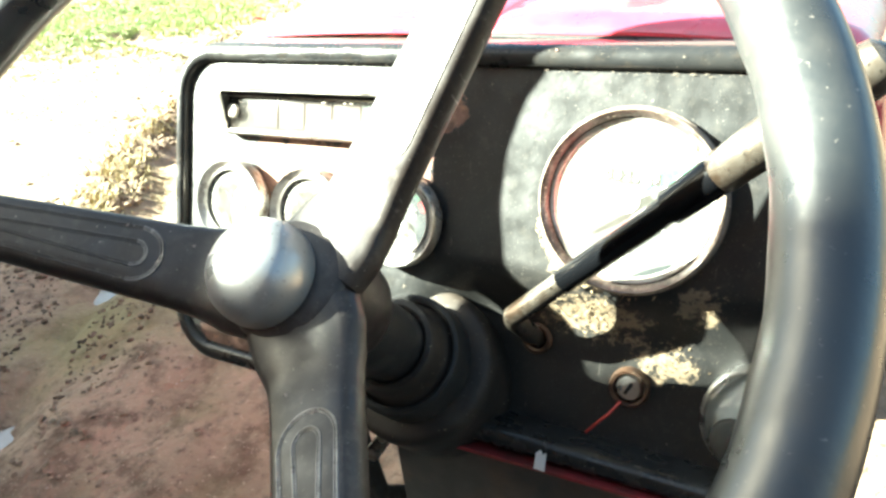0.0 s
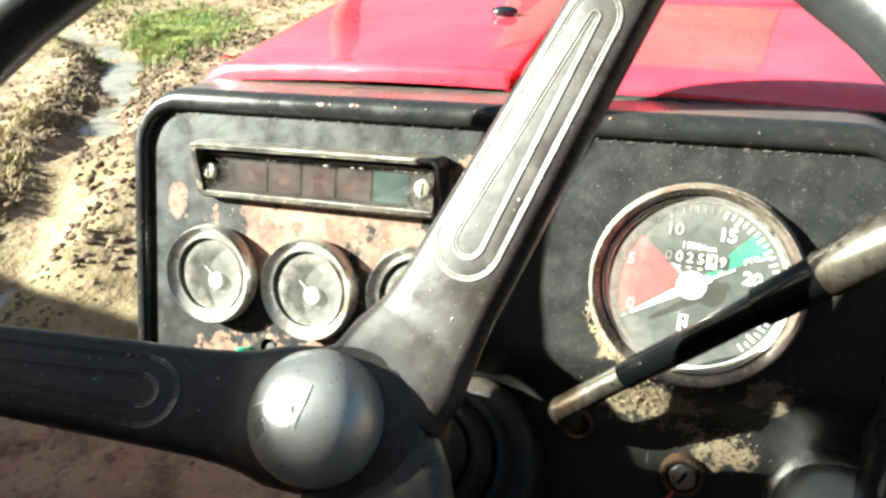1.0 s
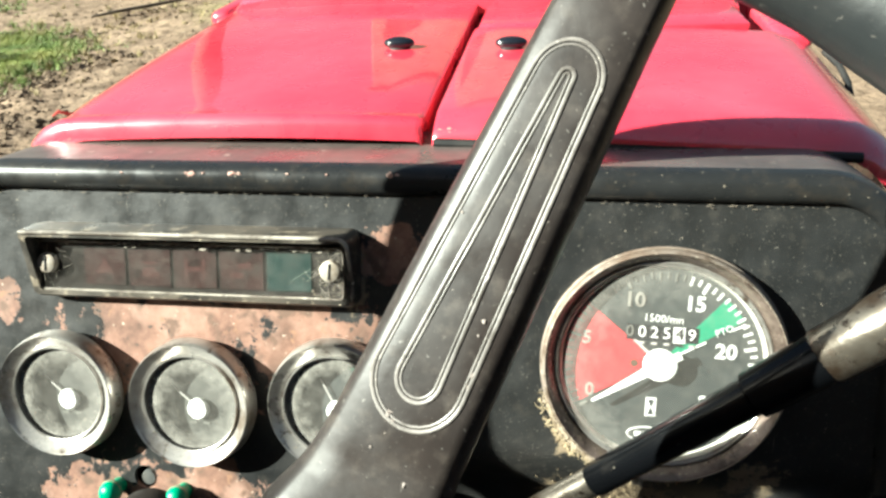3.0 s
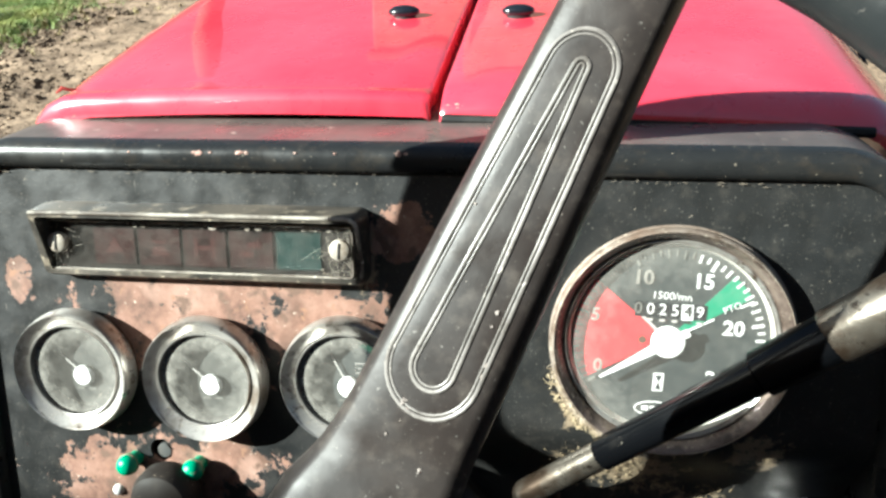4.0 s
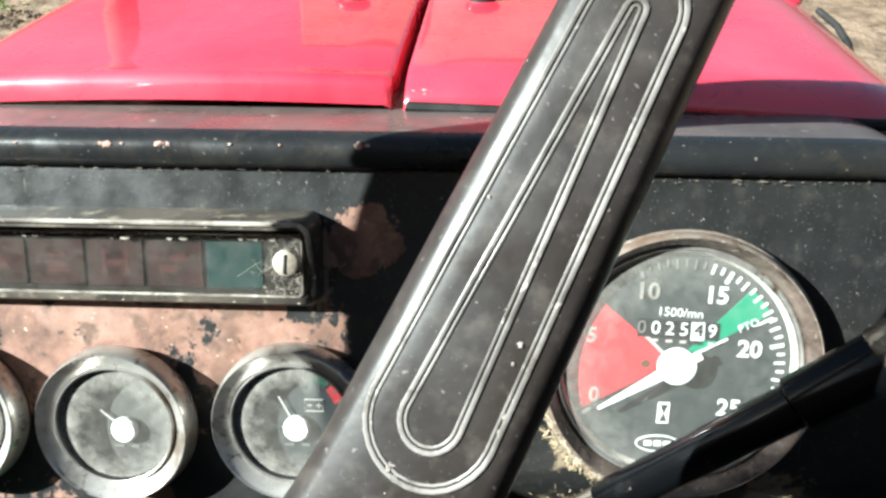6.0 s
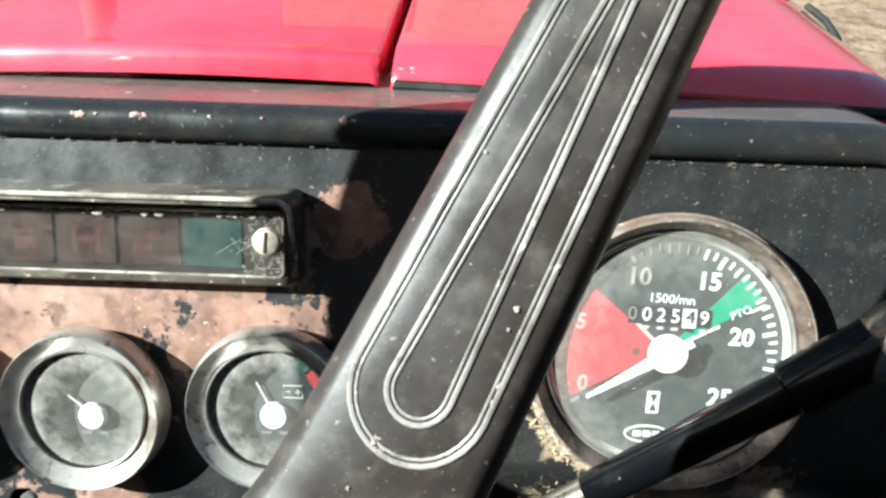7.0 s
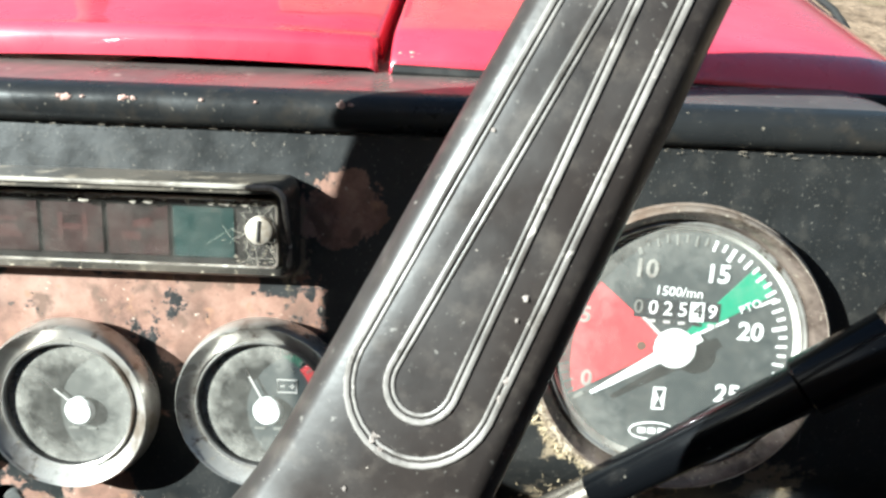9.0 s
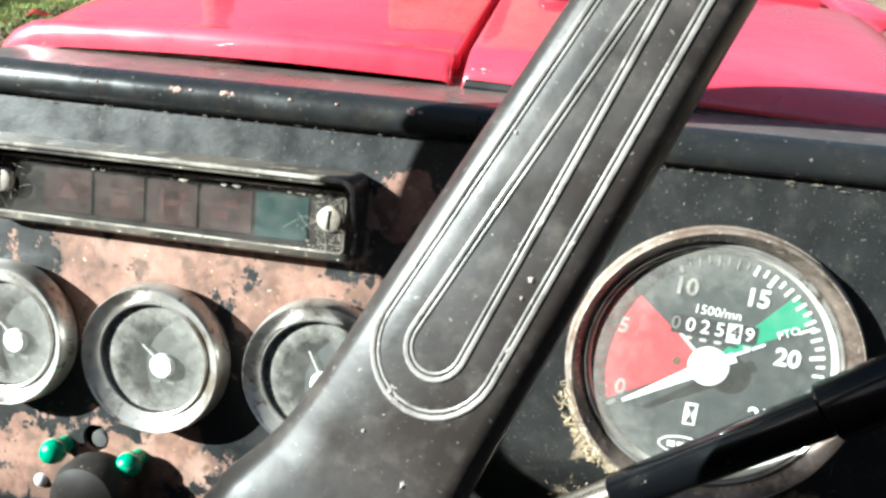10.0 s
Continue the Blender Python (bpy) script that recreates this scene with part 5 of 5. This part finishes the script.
    hub = rings([[(rr * math.cos(a), rr * math.sin(a), z) for a in (2 * math.pi * i / 64 for i in range(64))] for rr, z in
                 ((0.020, -0.129), (0.026, -0.126), (0.031, -0.116), (0.034, -0.099), (0.0345, -0.079), (0.034, -0.070), (0.0325, -0.0645), (0.0290, -0.0618), (0.012, -0.0613))])
    part("hub", hub, wheel_plastic, wheel, "black hub")
    dome = rings([[(rr * math.cos(a), rr * math.sin(a), z) for a in (2 * math.pi * i / 64 for i in range(64))] for rr, z in
                  ((0.0264, -0.0590), (0.0268, -0.0560), (0.0264, -0.0500), (0.0249, -0.0440), (0.0218, -0.0390), (0.0175, -0.0352), (0.0115, -0.0330), (0.0055, -0.0320), (0.0002, -0.0317))])
    bmesh.ops.translate(dome, vec=(-0.0090, -0.0008, -0.0030), verts=dome.verts[:])
    cap = part("centre_cap", dome, cap_metal, wheel, "dull domed metal cap, scratched")

    def on_dome(x, y):
        q = math.hypot(x, y)
        for (ra, za), (rb, zb) in zip(DOME, DOME[1:]):
            if rb <= q <= ra:
                return za + (zb - za) * (q - ra) / (rb - ra)
        return -0.0317
    DOME = [(0.0268, -0.0560), (0.0264, -0.0500), (0.0249, -0.0440), (0.0218, -0.0390), (0.0175, -0.0352), (0.0115, -0.0330), (0.0055, -0.0320), (0.0, -0.0317)]
    for line in ([(0.0050, 0.0105), (0.0045, 0.0040), (0.0032, -0.0020), (0.0026, -0.0062)], [(-0.0175, -0.0010), (-0.0120, 0.0012), (-0.0060, 0.0040)],
                 [(-0.0060, 0.0038), (-0.0050, -0.0002), (-0.0010, -0.0005)], [(-0.0010, 0.0002), (0.0002, 0.0016), (0.0004, -0.0006)],
                 [(-0.0035, -0.0062), (0.0000, -0.0058), (0.0022, -0.0040), (0.0028, -0.0015)], [(-0.0100, -0.0072), (-0.0085, -0.0085)], [(-0.0115, -0.0050), (-0.0090, -0.0068)]):
        part("scratch", tube([(x - 0.0090, y - 0.0008, on_dome(x, y) - 0.0029) for x, y in line], 0.00045, 6), scratch_metal, cap, "bright scratch")
    return wheel


build_wheel()

COLUMN_AXIS = FACE @ pose(-0.1265, -0.2065, -0.0133) @ pose(0, 0, 0, 60.9, 0, 0)
col = thing("steering_column", COLUMN_AXIS, "black steering column with worn collar in the dashboard", "steering column")
COLUMN = ((0.0225, -0.124), (0.0232, -0.128), (0.0232, -0.186), (0.0215, -0.190))
part("jacket", rings([[(r * math.cos(a), r * math.sin(a), z) for a in (2 * math.pi * i / 48 for i in range(48))] for r, z in COLUMN]), rubber, col)
part("collar", rings([[(r * math.cos(a), r * math.sin(a), z) for a in (2 * math.pi * i / 48 for i in range(48))] for r, z in
                      ((0.0225, -0.196), (0.0240, -0.178), (0.0262, -0.1765), (0.0290, -0.1772), (0.0305, -0.1800), (0.0310, -0.190), (0.0340, -0.200), (0.0352, -0.2012))], False, False), worn_rubber, col, "worn black collar")
part("cup", rings([[(r * math.cos(a), r * math.sin(a), z) for a in (2 * math.pi * i / 48 for i in range(48))] for r, z in
                   ((0.0335, -0.206), (0.0350, -0.1965), (0.0372, -0.1950), (0.0392, -0.1960), (0.0400, -0.1990), (0.0404, -0.215), (0.0405, -0.262))], False), rubber, col, "black cup round the column")
part("flange", rings([[(r * math.cos(a), r * math.sin(a), z) for a in (2 * math.pi * i / 48 for i in range(48))] for r, z in
                      ((0.0400, -0.2165), (0.0490, -0.2165), (0.0520, -0.2180), (0.0540, -0.2215), (0.0545, -0.228), (0.0550, -0.275))], False), worn_rubber, col, "brown dusty flange")


# ---------------------------------------------------------------- lever, lock, lamp
def build_lever():
    lv = thing("throttle_lever", FACE, "bent steel throttle lever with black sleeve and metal ferrule", "lever")
    foot, bend, far = Vector((-0.0560, 0.0300, -0.1020)), Vector((-0.0640, -0.0095, -0.0798)), Vector((0.0486, -0.0485, 0.0170))
    way = (far - bend).normalized()
    a = bend + way * 0.047
    rod = [foot, foot.lerp(bend, 0.8), foot.lerp(bend, 0.93) + way * 0.001, bend + way * 0.003, bend + way * 0.009, a - way * 0.012, a + way * 0.01]
    part("rod", tube(rod, 0.0066, 16), ferrule_steel, lv, "bare worn steel rod")
    part("sleeve", tube([a, a + way * 0.0015, a + way * 0.082, a + way * 0.0825], 0, 20, radii=[0.0062, 0.0074, 0.0078, 0.0070]), sleeve_black, lv, "glossy black sleeve")
    e = a + way * 0.0795
    part("sleeve_end", tube([e, e + way * 0.0012, e + way * 0.030, e + way * 0.0310], 0, 20, radii=[0.0080, 0.0096, 0.0100, 0.0096]), sleeve_black, lv, "thicker glossy black sleeve")
    e = e + way * 0.0298
    part("ferrule", tube([e, e + way * 0.002, e + way * 0.03, e + way * 0.075, e + way * 0.083, e + way * 0.087], 0, 24, radii=[0.0096, 0.0108, 0.0116, 0.0122, 0.0105, 0.005]), ferrule_steel, lv, "worn metal ferrule")
    part("grommet", tube([Vector((-0.0560, 0.0215, -0.0985)) + 0.0085 * Vector((math.cos(t), 0, math.sin(t))) for t in (i * math.pi / 14 for i in range(28))], 0.0022, 8, True), can_rust, lv, "rusty grommet")
    return lv


build_lever()

lock = thing("ignition_lock", FACE, "ignition lock in a rusty ring with a bright keyhole barrel", "ignition lock")
LX, LZ = LOCK_X, LOCK_Z
LY = plate_y(LX, LZ)
part("ring", lathe(LX, LZ, [(0.0128, LY + 0.001), (0.0126, LY - 0.004), (0.0114, LY - 0.0062), (0.0096, LY - 0.0058), (0.0088, LY - 0.002)], 40), can_rust, lock, "rusty brown ring")
part("barrel", lathe(LX, LZ, [(0.0088, LY + 0.0005), (0.0080, LY - 0.0045), (0.0070, LY - 0.0060), (0.0001, LY - 0.0062)], 36, False, True), steel, lock, "bright barrel")
part("keyhole", bar(LX, LZ, -0.0042, 0.0042, 62, 0.0022, LY - 0.0061, 0.0003), rubber, lock, "dark keyhole")
part("cord", tube([(LX - 0.0040, LY - 0.006, LZ - 0.0095), (LX - 0.0090, LY - 0.012, LZ - 0.0165), (LX - 0.0165, LY - 0.014, LZ - 0.0250), (LX - 0.0220, LY - 0.012, LZ - 0.0320)], 0.0010, 8), wire_red, lock, "thin red cord")

LAMP = FACE @ pose(0.0840, plate_y(0.084, -0.121) - 0.006, -0.1210)
lamp = thing("domed_lamp", LAMP, "round lamp with clear domed glass over a metal plate", "lamp")
part("base_ring", lathe(0, 0, [(0.0335, 0.008), (0.0340, -0.004), (0.0325, -0.0075), (0.0300, -0.0080)], 56), steel, lamp, "metal ring")
part("reflector", lathe(0, 0, [(0.0308, -0.0030), (0.020, -0.0055), (0.0001, -0.0062)], 48, False, True), ivory, lamp, "white inner plate")
for x, z, r in ((0.004, 0.006, 0.0058), (0.008, -0.012, 0.0080)):
    part("inner_screw", lathe(x, z, [(r, -0.0052), (r, -0.0085), (r * 0.8, -0.0098), (r * 0.45, -0.0092), (0.0001, -0.0092)], 28, False, True), steel, lamp)
part("shade_flap", lathe(-0.014, -0.012, [(0.013, -0.0050), (0.0125, -0.0100), (0.009, -0.0125), (0.0001, -0.013)], 32, False, True), rubber, lamp, "black inner cup")
ob = part("glass_dome", lathe(0, 0, [(0.0318, -0.0065), (0.0312, -0.0120), (0.0285, -0.0185), (0.0235, -0.0238), (0.016, -0.0275), (0.008, -0.0292), (0.0001, -0.0297)], 56, False, True), dome_glass, lamp, "clear dusty glass dome")
ob.visible_shadow = False
tag = thing("paper_tag", FACE, "small white paper tag stuck to the lower edge", "tag")
part("tag_sheet", prism([(-0.0395, -0.1718), (-0.0325, -0.1722), (-0.0322, -0.1600), (-0.0345, -0.1616), (-0.0360, -0.1588), (-0.0388, -0.1614)], -0.0120, -0.0112), cloth_white, tag)

# ---------------------------------------------------------------- hood
HOOD = pose(0.0, 0.0, 1.369)     # level with the top of the hood; x from the tractor's middle
SEAM = 0.0100                    # the joint between the two lids


def lid_profile(w):
    """Rows across one lid, from the joint outwards: (distance from the joint, drop)."""
    flat = w - 0.045
    pts = [(0.0026, 0.020), (0.0026, 0.0035), (0.0034, 0.0012), (0.0058, 0.0)]
    pts += [(0.0058 + (flat - 0.0058) * q / 8, 0.0020 * math.sin(math.pi * q / 8) * -1.0) for q in range(1, 9)]
    pts += [(flat + 0.045 * math.sin(radians(a)), 0.045 * (1 - math.cos(radians(a)))) for a in (15, 30, 45, 60, 75, 90)]
    pts += [(w + 0.004, 0.085), (w + 0.006, 0.16)]
    return pts


def build_lid(side, y_front, label):
    """One half of the rear hood; its back edge is folded down with a rounded crest and a shallow groove behind it."""
    w = 0.241
    prof = lid_profile(w)
    rows = []
    # along the tractor: (y, extra drop, how far the outer corner draws in)
    y0 = 0.0675
    sag = 0.0 if side < 0 else 0.034
    if side < 0:
        along = [(y0 + 0.004, 0.0104, 0.010), (y0 - 0.0003, 0.0104, 0.010), (y0, 0.0092, 0.008), (y0 + 0.0012, 0.0045, 0.006), (y0 + 0.0035, 0.0012, 0.003), (y0 + 0.0065, 0.0, 0.001),
                 (y0 + 0.0120, 0.0004, 0.0), (y0 + 0.0150, 0.0022, 0.0), (y0 + 0.0185, 0.0026, 0.0), (y0 + 0.0260, 0.0016, 0.0), (y0 + 0.05, 0.0008, -0.002)]
    else:
        along = [(y0 + 0.004, 0.0104, 0.010), (y0 - 0.0003, 0.0104, 0.010), (y0, 0.0094, 0.009), (y0 + 0.0015, 0.0070, 0.007), (y0 + 0.0045, 0.0046, 0.004), (y0 + 0.0090, 0.0026, 0.002),
                 (y0 + 0.0135, 0.0012, 0.001), (y0 + 0.0175, 0.0003, 0.0), (y0 + 0.0220, 0.0, 0.0), (y0 + 0.05, 0.0, -0.002)]
    along += [(y0 + 0.12, 0.0, -0.006), (y_front - 0.02, 0.0, -0.012), (y_front - 0.004, 0.0008, -0.012), (y_front, 0.005, -0.012), (y_front, 0.02, -0.012)]
    for y, drop, draw in along:
        rows.append([(SEAM + side * (d - draw * max(0, (d - 0.12) / 0.1)), y, -z - drop - sag * d) for d, z in prof])
    lid = part("lid", rings(rows, False, False, wrap=False), red_paint, hood, label)
    lx = SEAM + side * (0.0405 if side < 0 else 0.0340)
    ly = 0.2035
    # latch knob, a flattened drop on a small foot
    bm = bmesh.new()
    bmesh.ops.create_uvsphere(bm, u_segments=24, v_segments=14, radius=0.0105, matrix=pose(lx, ly, 0.0046 - sag * abs(lx - SEAM)) @ Matrix.Diagonal((1.0, 0.55, 0.38, 1)))
    latch = part("latch_knob", bm, black_gloss, lid, "shiny black latch knob")
    part("latch_foot", rings([[(lx + r * math.cos(a), ly + r * 0.7 * math.sin(a), z) for a in (2 * math.pi * i / 20 for i in range(20))] for r, z in ((0.0080, -0.003), (0.0075, 0.0010), (0.0065, 0.003))]), rubber, latch)
    if side > 0:                                        # bare flecks along the folded edge
        rnd = random.Random(31)
        for _ in range(26):
            bm = bmesh.new()
            x, v = rnd.uniform(0.016, 0.075), rnd.random()
            bmesh.ops.create_icosphere(bm, subdivisions=1, radius=rnd.uniform(0.0003, 0.0009),
                                       matrix=pose(x, y0 + 0.0040 - 0.0036 * v, -0.0049 - 0.0040 * v - sag * (x - SEAM)) @ Matrix.Diagonal((rnd.uniform(1, 2.4), 0.5, 0.8, 1)))
            part("paint_chip", bm, chip_primer, lid, "bare fleck in the red paint")
    return lid


hood = thing("tractor_hood", HOOD, "glossy red tractor hood of two rear lids and a long front", "hood")
build_lid(-1, 0.392, "red lid with a folded rear edge")
build_lid(1, 0.268, "red lid with a folded rear edge")
solid("dried_leaf", tube([(-0.1990, 0.0735, 0.0012), (-0.1960, 0.0760, 0.0030), (-0.1925, 0.0770, 0.0016), (-0.1900, 0.0795, 0.0010)], 0, 7, radii=[0.0004, 0.0011, 0.0009, 0.0003]), wire_red, HOOD, "tiny dried red-brown leaf on the hood edge", "leaf")

prof = [(-0.262, -0.30), (-0.258, -0.05), (-0.250, -0.010), (-0.235, 0.004), (-0.2, 0.008), (-0.1, 0.010), (0.0, 0.011), (0.1, 0.010), (0.2, 0.008), (0.235, 0.004), (0.250, -0.010), (0.258, -0.05), (0.262, -0.30)]
part("top_skin", rings([[(x * 0.86, y, z + dz) for x, z in prof] for y, dz in ((0.345, -0.02), (0.346, 0.0), (0.36, 0.006), (0.7, 0.008), (1.1, 0.0), (1.32, -0.02), (1.36, -0.06))], False, True, wrap=False), red_paint, hood, "long narrower red front")
part("cowl_top", box(0.014, 0.2070, 0.2715, 0.3440, -0.030, -0.0035, 0.002, 2), red_paint, hood, "red cowl before the lid")
part("cowl_side", box(0.2220, 0.2460, 0.2560, 0.3440, -0.060, -0.0075, 0.004, 3), red_paint, hood, "red cowl beside a dark slot")
part("side_moulding", box(-0.262, -0.240, 0.40, 1.3, -0.06, -0.012, 0.008, 3), red_paint, hood)
part("side_moulding", box(0.240, 0.262, 0.40, 1.3, -0.06, -0.012, 0.008, 3), red_paint, hood)
# black strip added for the shade in the gap under the right lid
part("lid_gap_strip", tube([(SEAM + d, 0.0672, -0.0112 - 0.034 * d) for d in (0.004, 0.03, 0.06, 0.09, 0.12, 0.15, 0.18, 0.205)], 0.0026, 8), rubber, hood, "thin black strip standing in for the dark gap under the lid")
part("side_seal", tube([(0.2490, 0.180, -0.030), (0.2505, 0.196, -0.023), (0.2500, 0.214, -0.018), (0.2470, 0.236, -0.015)], 0.0020, 10), rubber, hood, "black rubber seal")

# ---------------------------------------------------------------- body under the dashboard
body = thing("tractor", pose(0, 0, 0), "dark cast tractor with gearbox, axles and tyres", "tractor")
part("gearbox", box(-0.17, 0.17, -0.9, 0.30, 0.42, 0.80, 0.03, 3), castiron, body)
part("pedestal", box(-0.16, 0.19, 0.10, 0.30, 0.75, 1.10, 0.02, 3), castiron, body, "dark upright housing")
part("side_plate", box(-0.075, 0.16, -0.005, 0.012, 0.88, 1.105, 0.003, 2), castiron, body, "greenish grey plate")
part("engine", box(-0.17, 0.17, 0.28, 1.40, 0.45, 1.08, 0.03, 3), castiron, body)
part("hood_support", box(-0.20, 0.20, 0.13, 0.40, 1.09, 1.335, 0.02, 2), castiron, body)
for x in (-0.62, 0.62):
    prof_t = [(0.18, -0.10), (0.30, -0.12), (0.36, -0.11), (0.38, -0.06), (0.38, 0.06), (0.36, 0.11), (0.30, 0.12), (0.18, 0.10)]
    bm = rings([[(x + dx, 1.25 + r * math.cos(a), 0.38 + r * math.sin(a)) for r, dx in prof_t] for a in (2 * math.pi * i / 40 for i in range(41))], False, False)
    part("front_tyre", bm, rubber, body)
    part("front_rim", box(x - 0.06, x + 0.06, 1.07, 1.43, 0.2, 0.56, 0.05, 3), red_paint, body)
part("front_axle", box(-0.6, 0.6, 1.19, 1.31, 0.33, 0.46, 0.02, 2), castiron, body)
for x in (-0.68, 0.68):
    prof_t = [(0.36, -0.15), (0.60, -0.17), (0.66, -0.15), (0.68, -0.08), (0.68, 0.08), (0.66, 0.15), (0.60, 0.17), (0.36, 0.15)]
    bm = rings([[(x + dx, -1.15 + r * math.cos(a), 0.66 + r * math.sin(a)) for r, dx in prof_t] for a in (2 * math.pi * i / 48 for i in range(49))], False, False)
    part("rear_tyre", bm, rubber, body)
    part("rear_rim", box(x - 0.09, x + 0.09, -1.47, -0.83, 0.34, 0.98, 0.1, 3), red_paint, body)
part("rear_axle", box(-0.66, 0.66, -1.27, -1.03, 0.55, 0.78, 0.03, 2), castiron, body)
bolt = part("bolt", tube([(-0.083, -0.03, 1.035), (-0.083, 0.0, 1.035)], 0.007, 6), steel, body, "bright hexagon bolt")
part("hose", tube([(-0.115, 0.06, 1.13), (-0.118, 0.02, 1.09), (-0.12, 0.0, 1.02), (-0.125, 0.02, 0.92), (-0.12, 0.10, 0.84)], 0.011, 12), rubber, body, "black rubber hose")

# ---------------------------------------------------------------- far things, seen mirrored in the hood
brick = mat("far_brick", (0.25, 0.13, 0.09), 0.85, layers=[(0.8, 0.45, 0.65, (0.18, 0.09, 0.065), 6)], bump=[(6, 0.4)])
bark = mat("bark", (0.10, 0.075, 0.055), 0.9, bump=[(10, 0.8)])


def azimuth(deg, dist):
    return 0.06 + dist * math.sin(radians(deg)), -0.25 + dist * math.cos(radians(deg))


hx0, hy0 = azimuth(-14.5, 16)
hx1, _ = azimuth(6.2, 15.6)
farm = thing("farm_building", pose(0, 0, 0), "plain brown brick farm building far in front of the tractor", "building")
part("wall", box(hx0, hx1, hy0, hy0 + 5, -0.2, 7.2, 0.03, 1), brick, farm)
part("roof", box(hx0 - 0.15, hx1 + 0.15, hy0 - 0.15, hy0 + 5.15, 7.18, 7.45, 0.02, 1), castiron, farm, "flat dark roof edge")
tx, ty = azimuth(-28.2, 15)
pole = thing("tree_trunk", pose(tx, ty, 0), "tall bare lopped tree trunk far in front of the tractor", "tree")
part("trunk", rings([[(r * (1 + 0.1 * noise.noise((a, z, 0))) * math.cos(a) + ox, r * math.sin(a), z) for a in (2 * math.pi * i / 14 for i in range(14))] for r, z, ox in
                     ((0.55, -0.2, 0), (0.40, 0.5, 0), (0.36, 2.0, 0.02), (0.34, 4.0, -0.02), (0.33, 5.2, -0.16), (0.30, 6.5, -0.42), (0.2, 8.0, -0.8))]), bark, pole)

# harrow and a stick lying on the ground beyond the ditch
harrow = thing("harrow", pose(-4.9, 8.2, 0, 0, 0, -8), "dark rusty iron harrow with pale bent tines on the ground", "harrow")
dark_iron = mat("dark_iron", (0.035, 0.025, 0.02), 0.7, layers=[(5, 0.5, 0.7, (0.07, 0.04, 0.03), 6)])
for y in (0.0, 0.35, 0.7):
    part("beam", box(-0.75, 1.1, y, y + 0.12, 0.03 + y * 0.25, 0.16 + y * 0.25, 0.012, 2), dark_iron, harrow)
part("frame_bar", box(-0.6, -0.5, 0.0, 0.8, 0.10, 0.34, 0.01, 1), dark_iron, harrow)
part("frame_bar", box(0.8, 0.9, 0.0, 0.8, 0.10, 0.34, 0.01, 1), dark_iron, harrow)
for k in range(5):
    x = -0.7 + 0.3 * k
    part("tine", tube([(x, -0.02, 0.17), (x + 0.03, -0.12, 0.14), (x + 0.02, -0.18, 0.06), (x + 0.05, -0.16, -0.03)], 0.014, 8), steel, harrow, "pale worn tine")
part("tie_rod", tube([(-0.75, -0.05, 0.15), (-0.2, -0.07, 0.14), (0.4, -0.06, 0.16), (0.6, -0.05, 0.15)], 0.012, 8), steel, harrow, "pale steel rod")
solid("stick", tube([(-5.0, 7.02, 0.0), (-4.75, 7.22, 0.02), (-4.5, 7.48, 0.02), (-4.2, 7.75, 0.03)], 0, 8, radii=[0.012, 0.02, 0.022, 0.016]), bark, pose(0, 0, 0), "dark crooked stick lying on the ground", "stick")
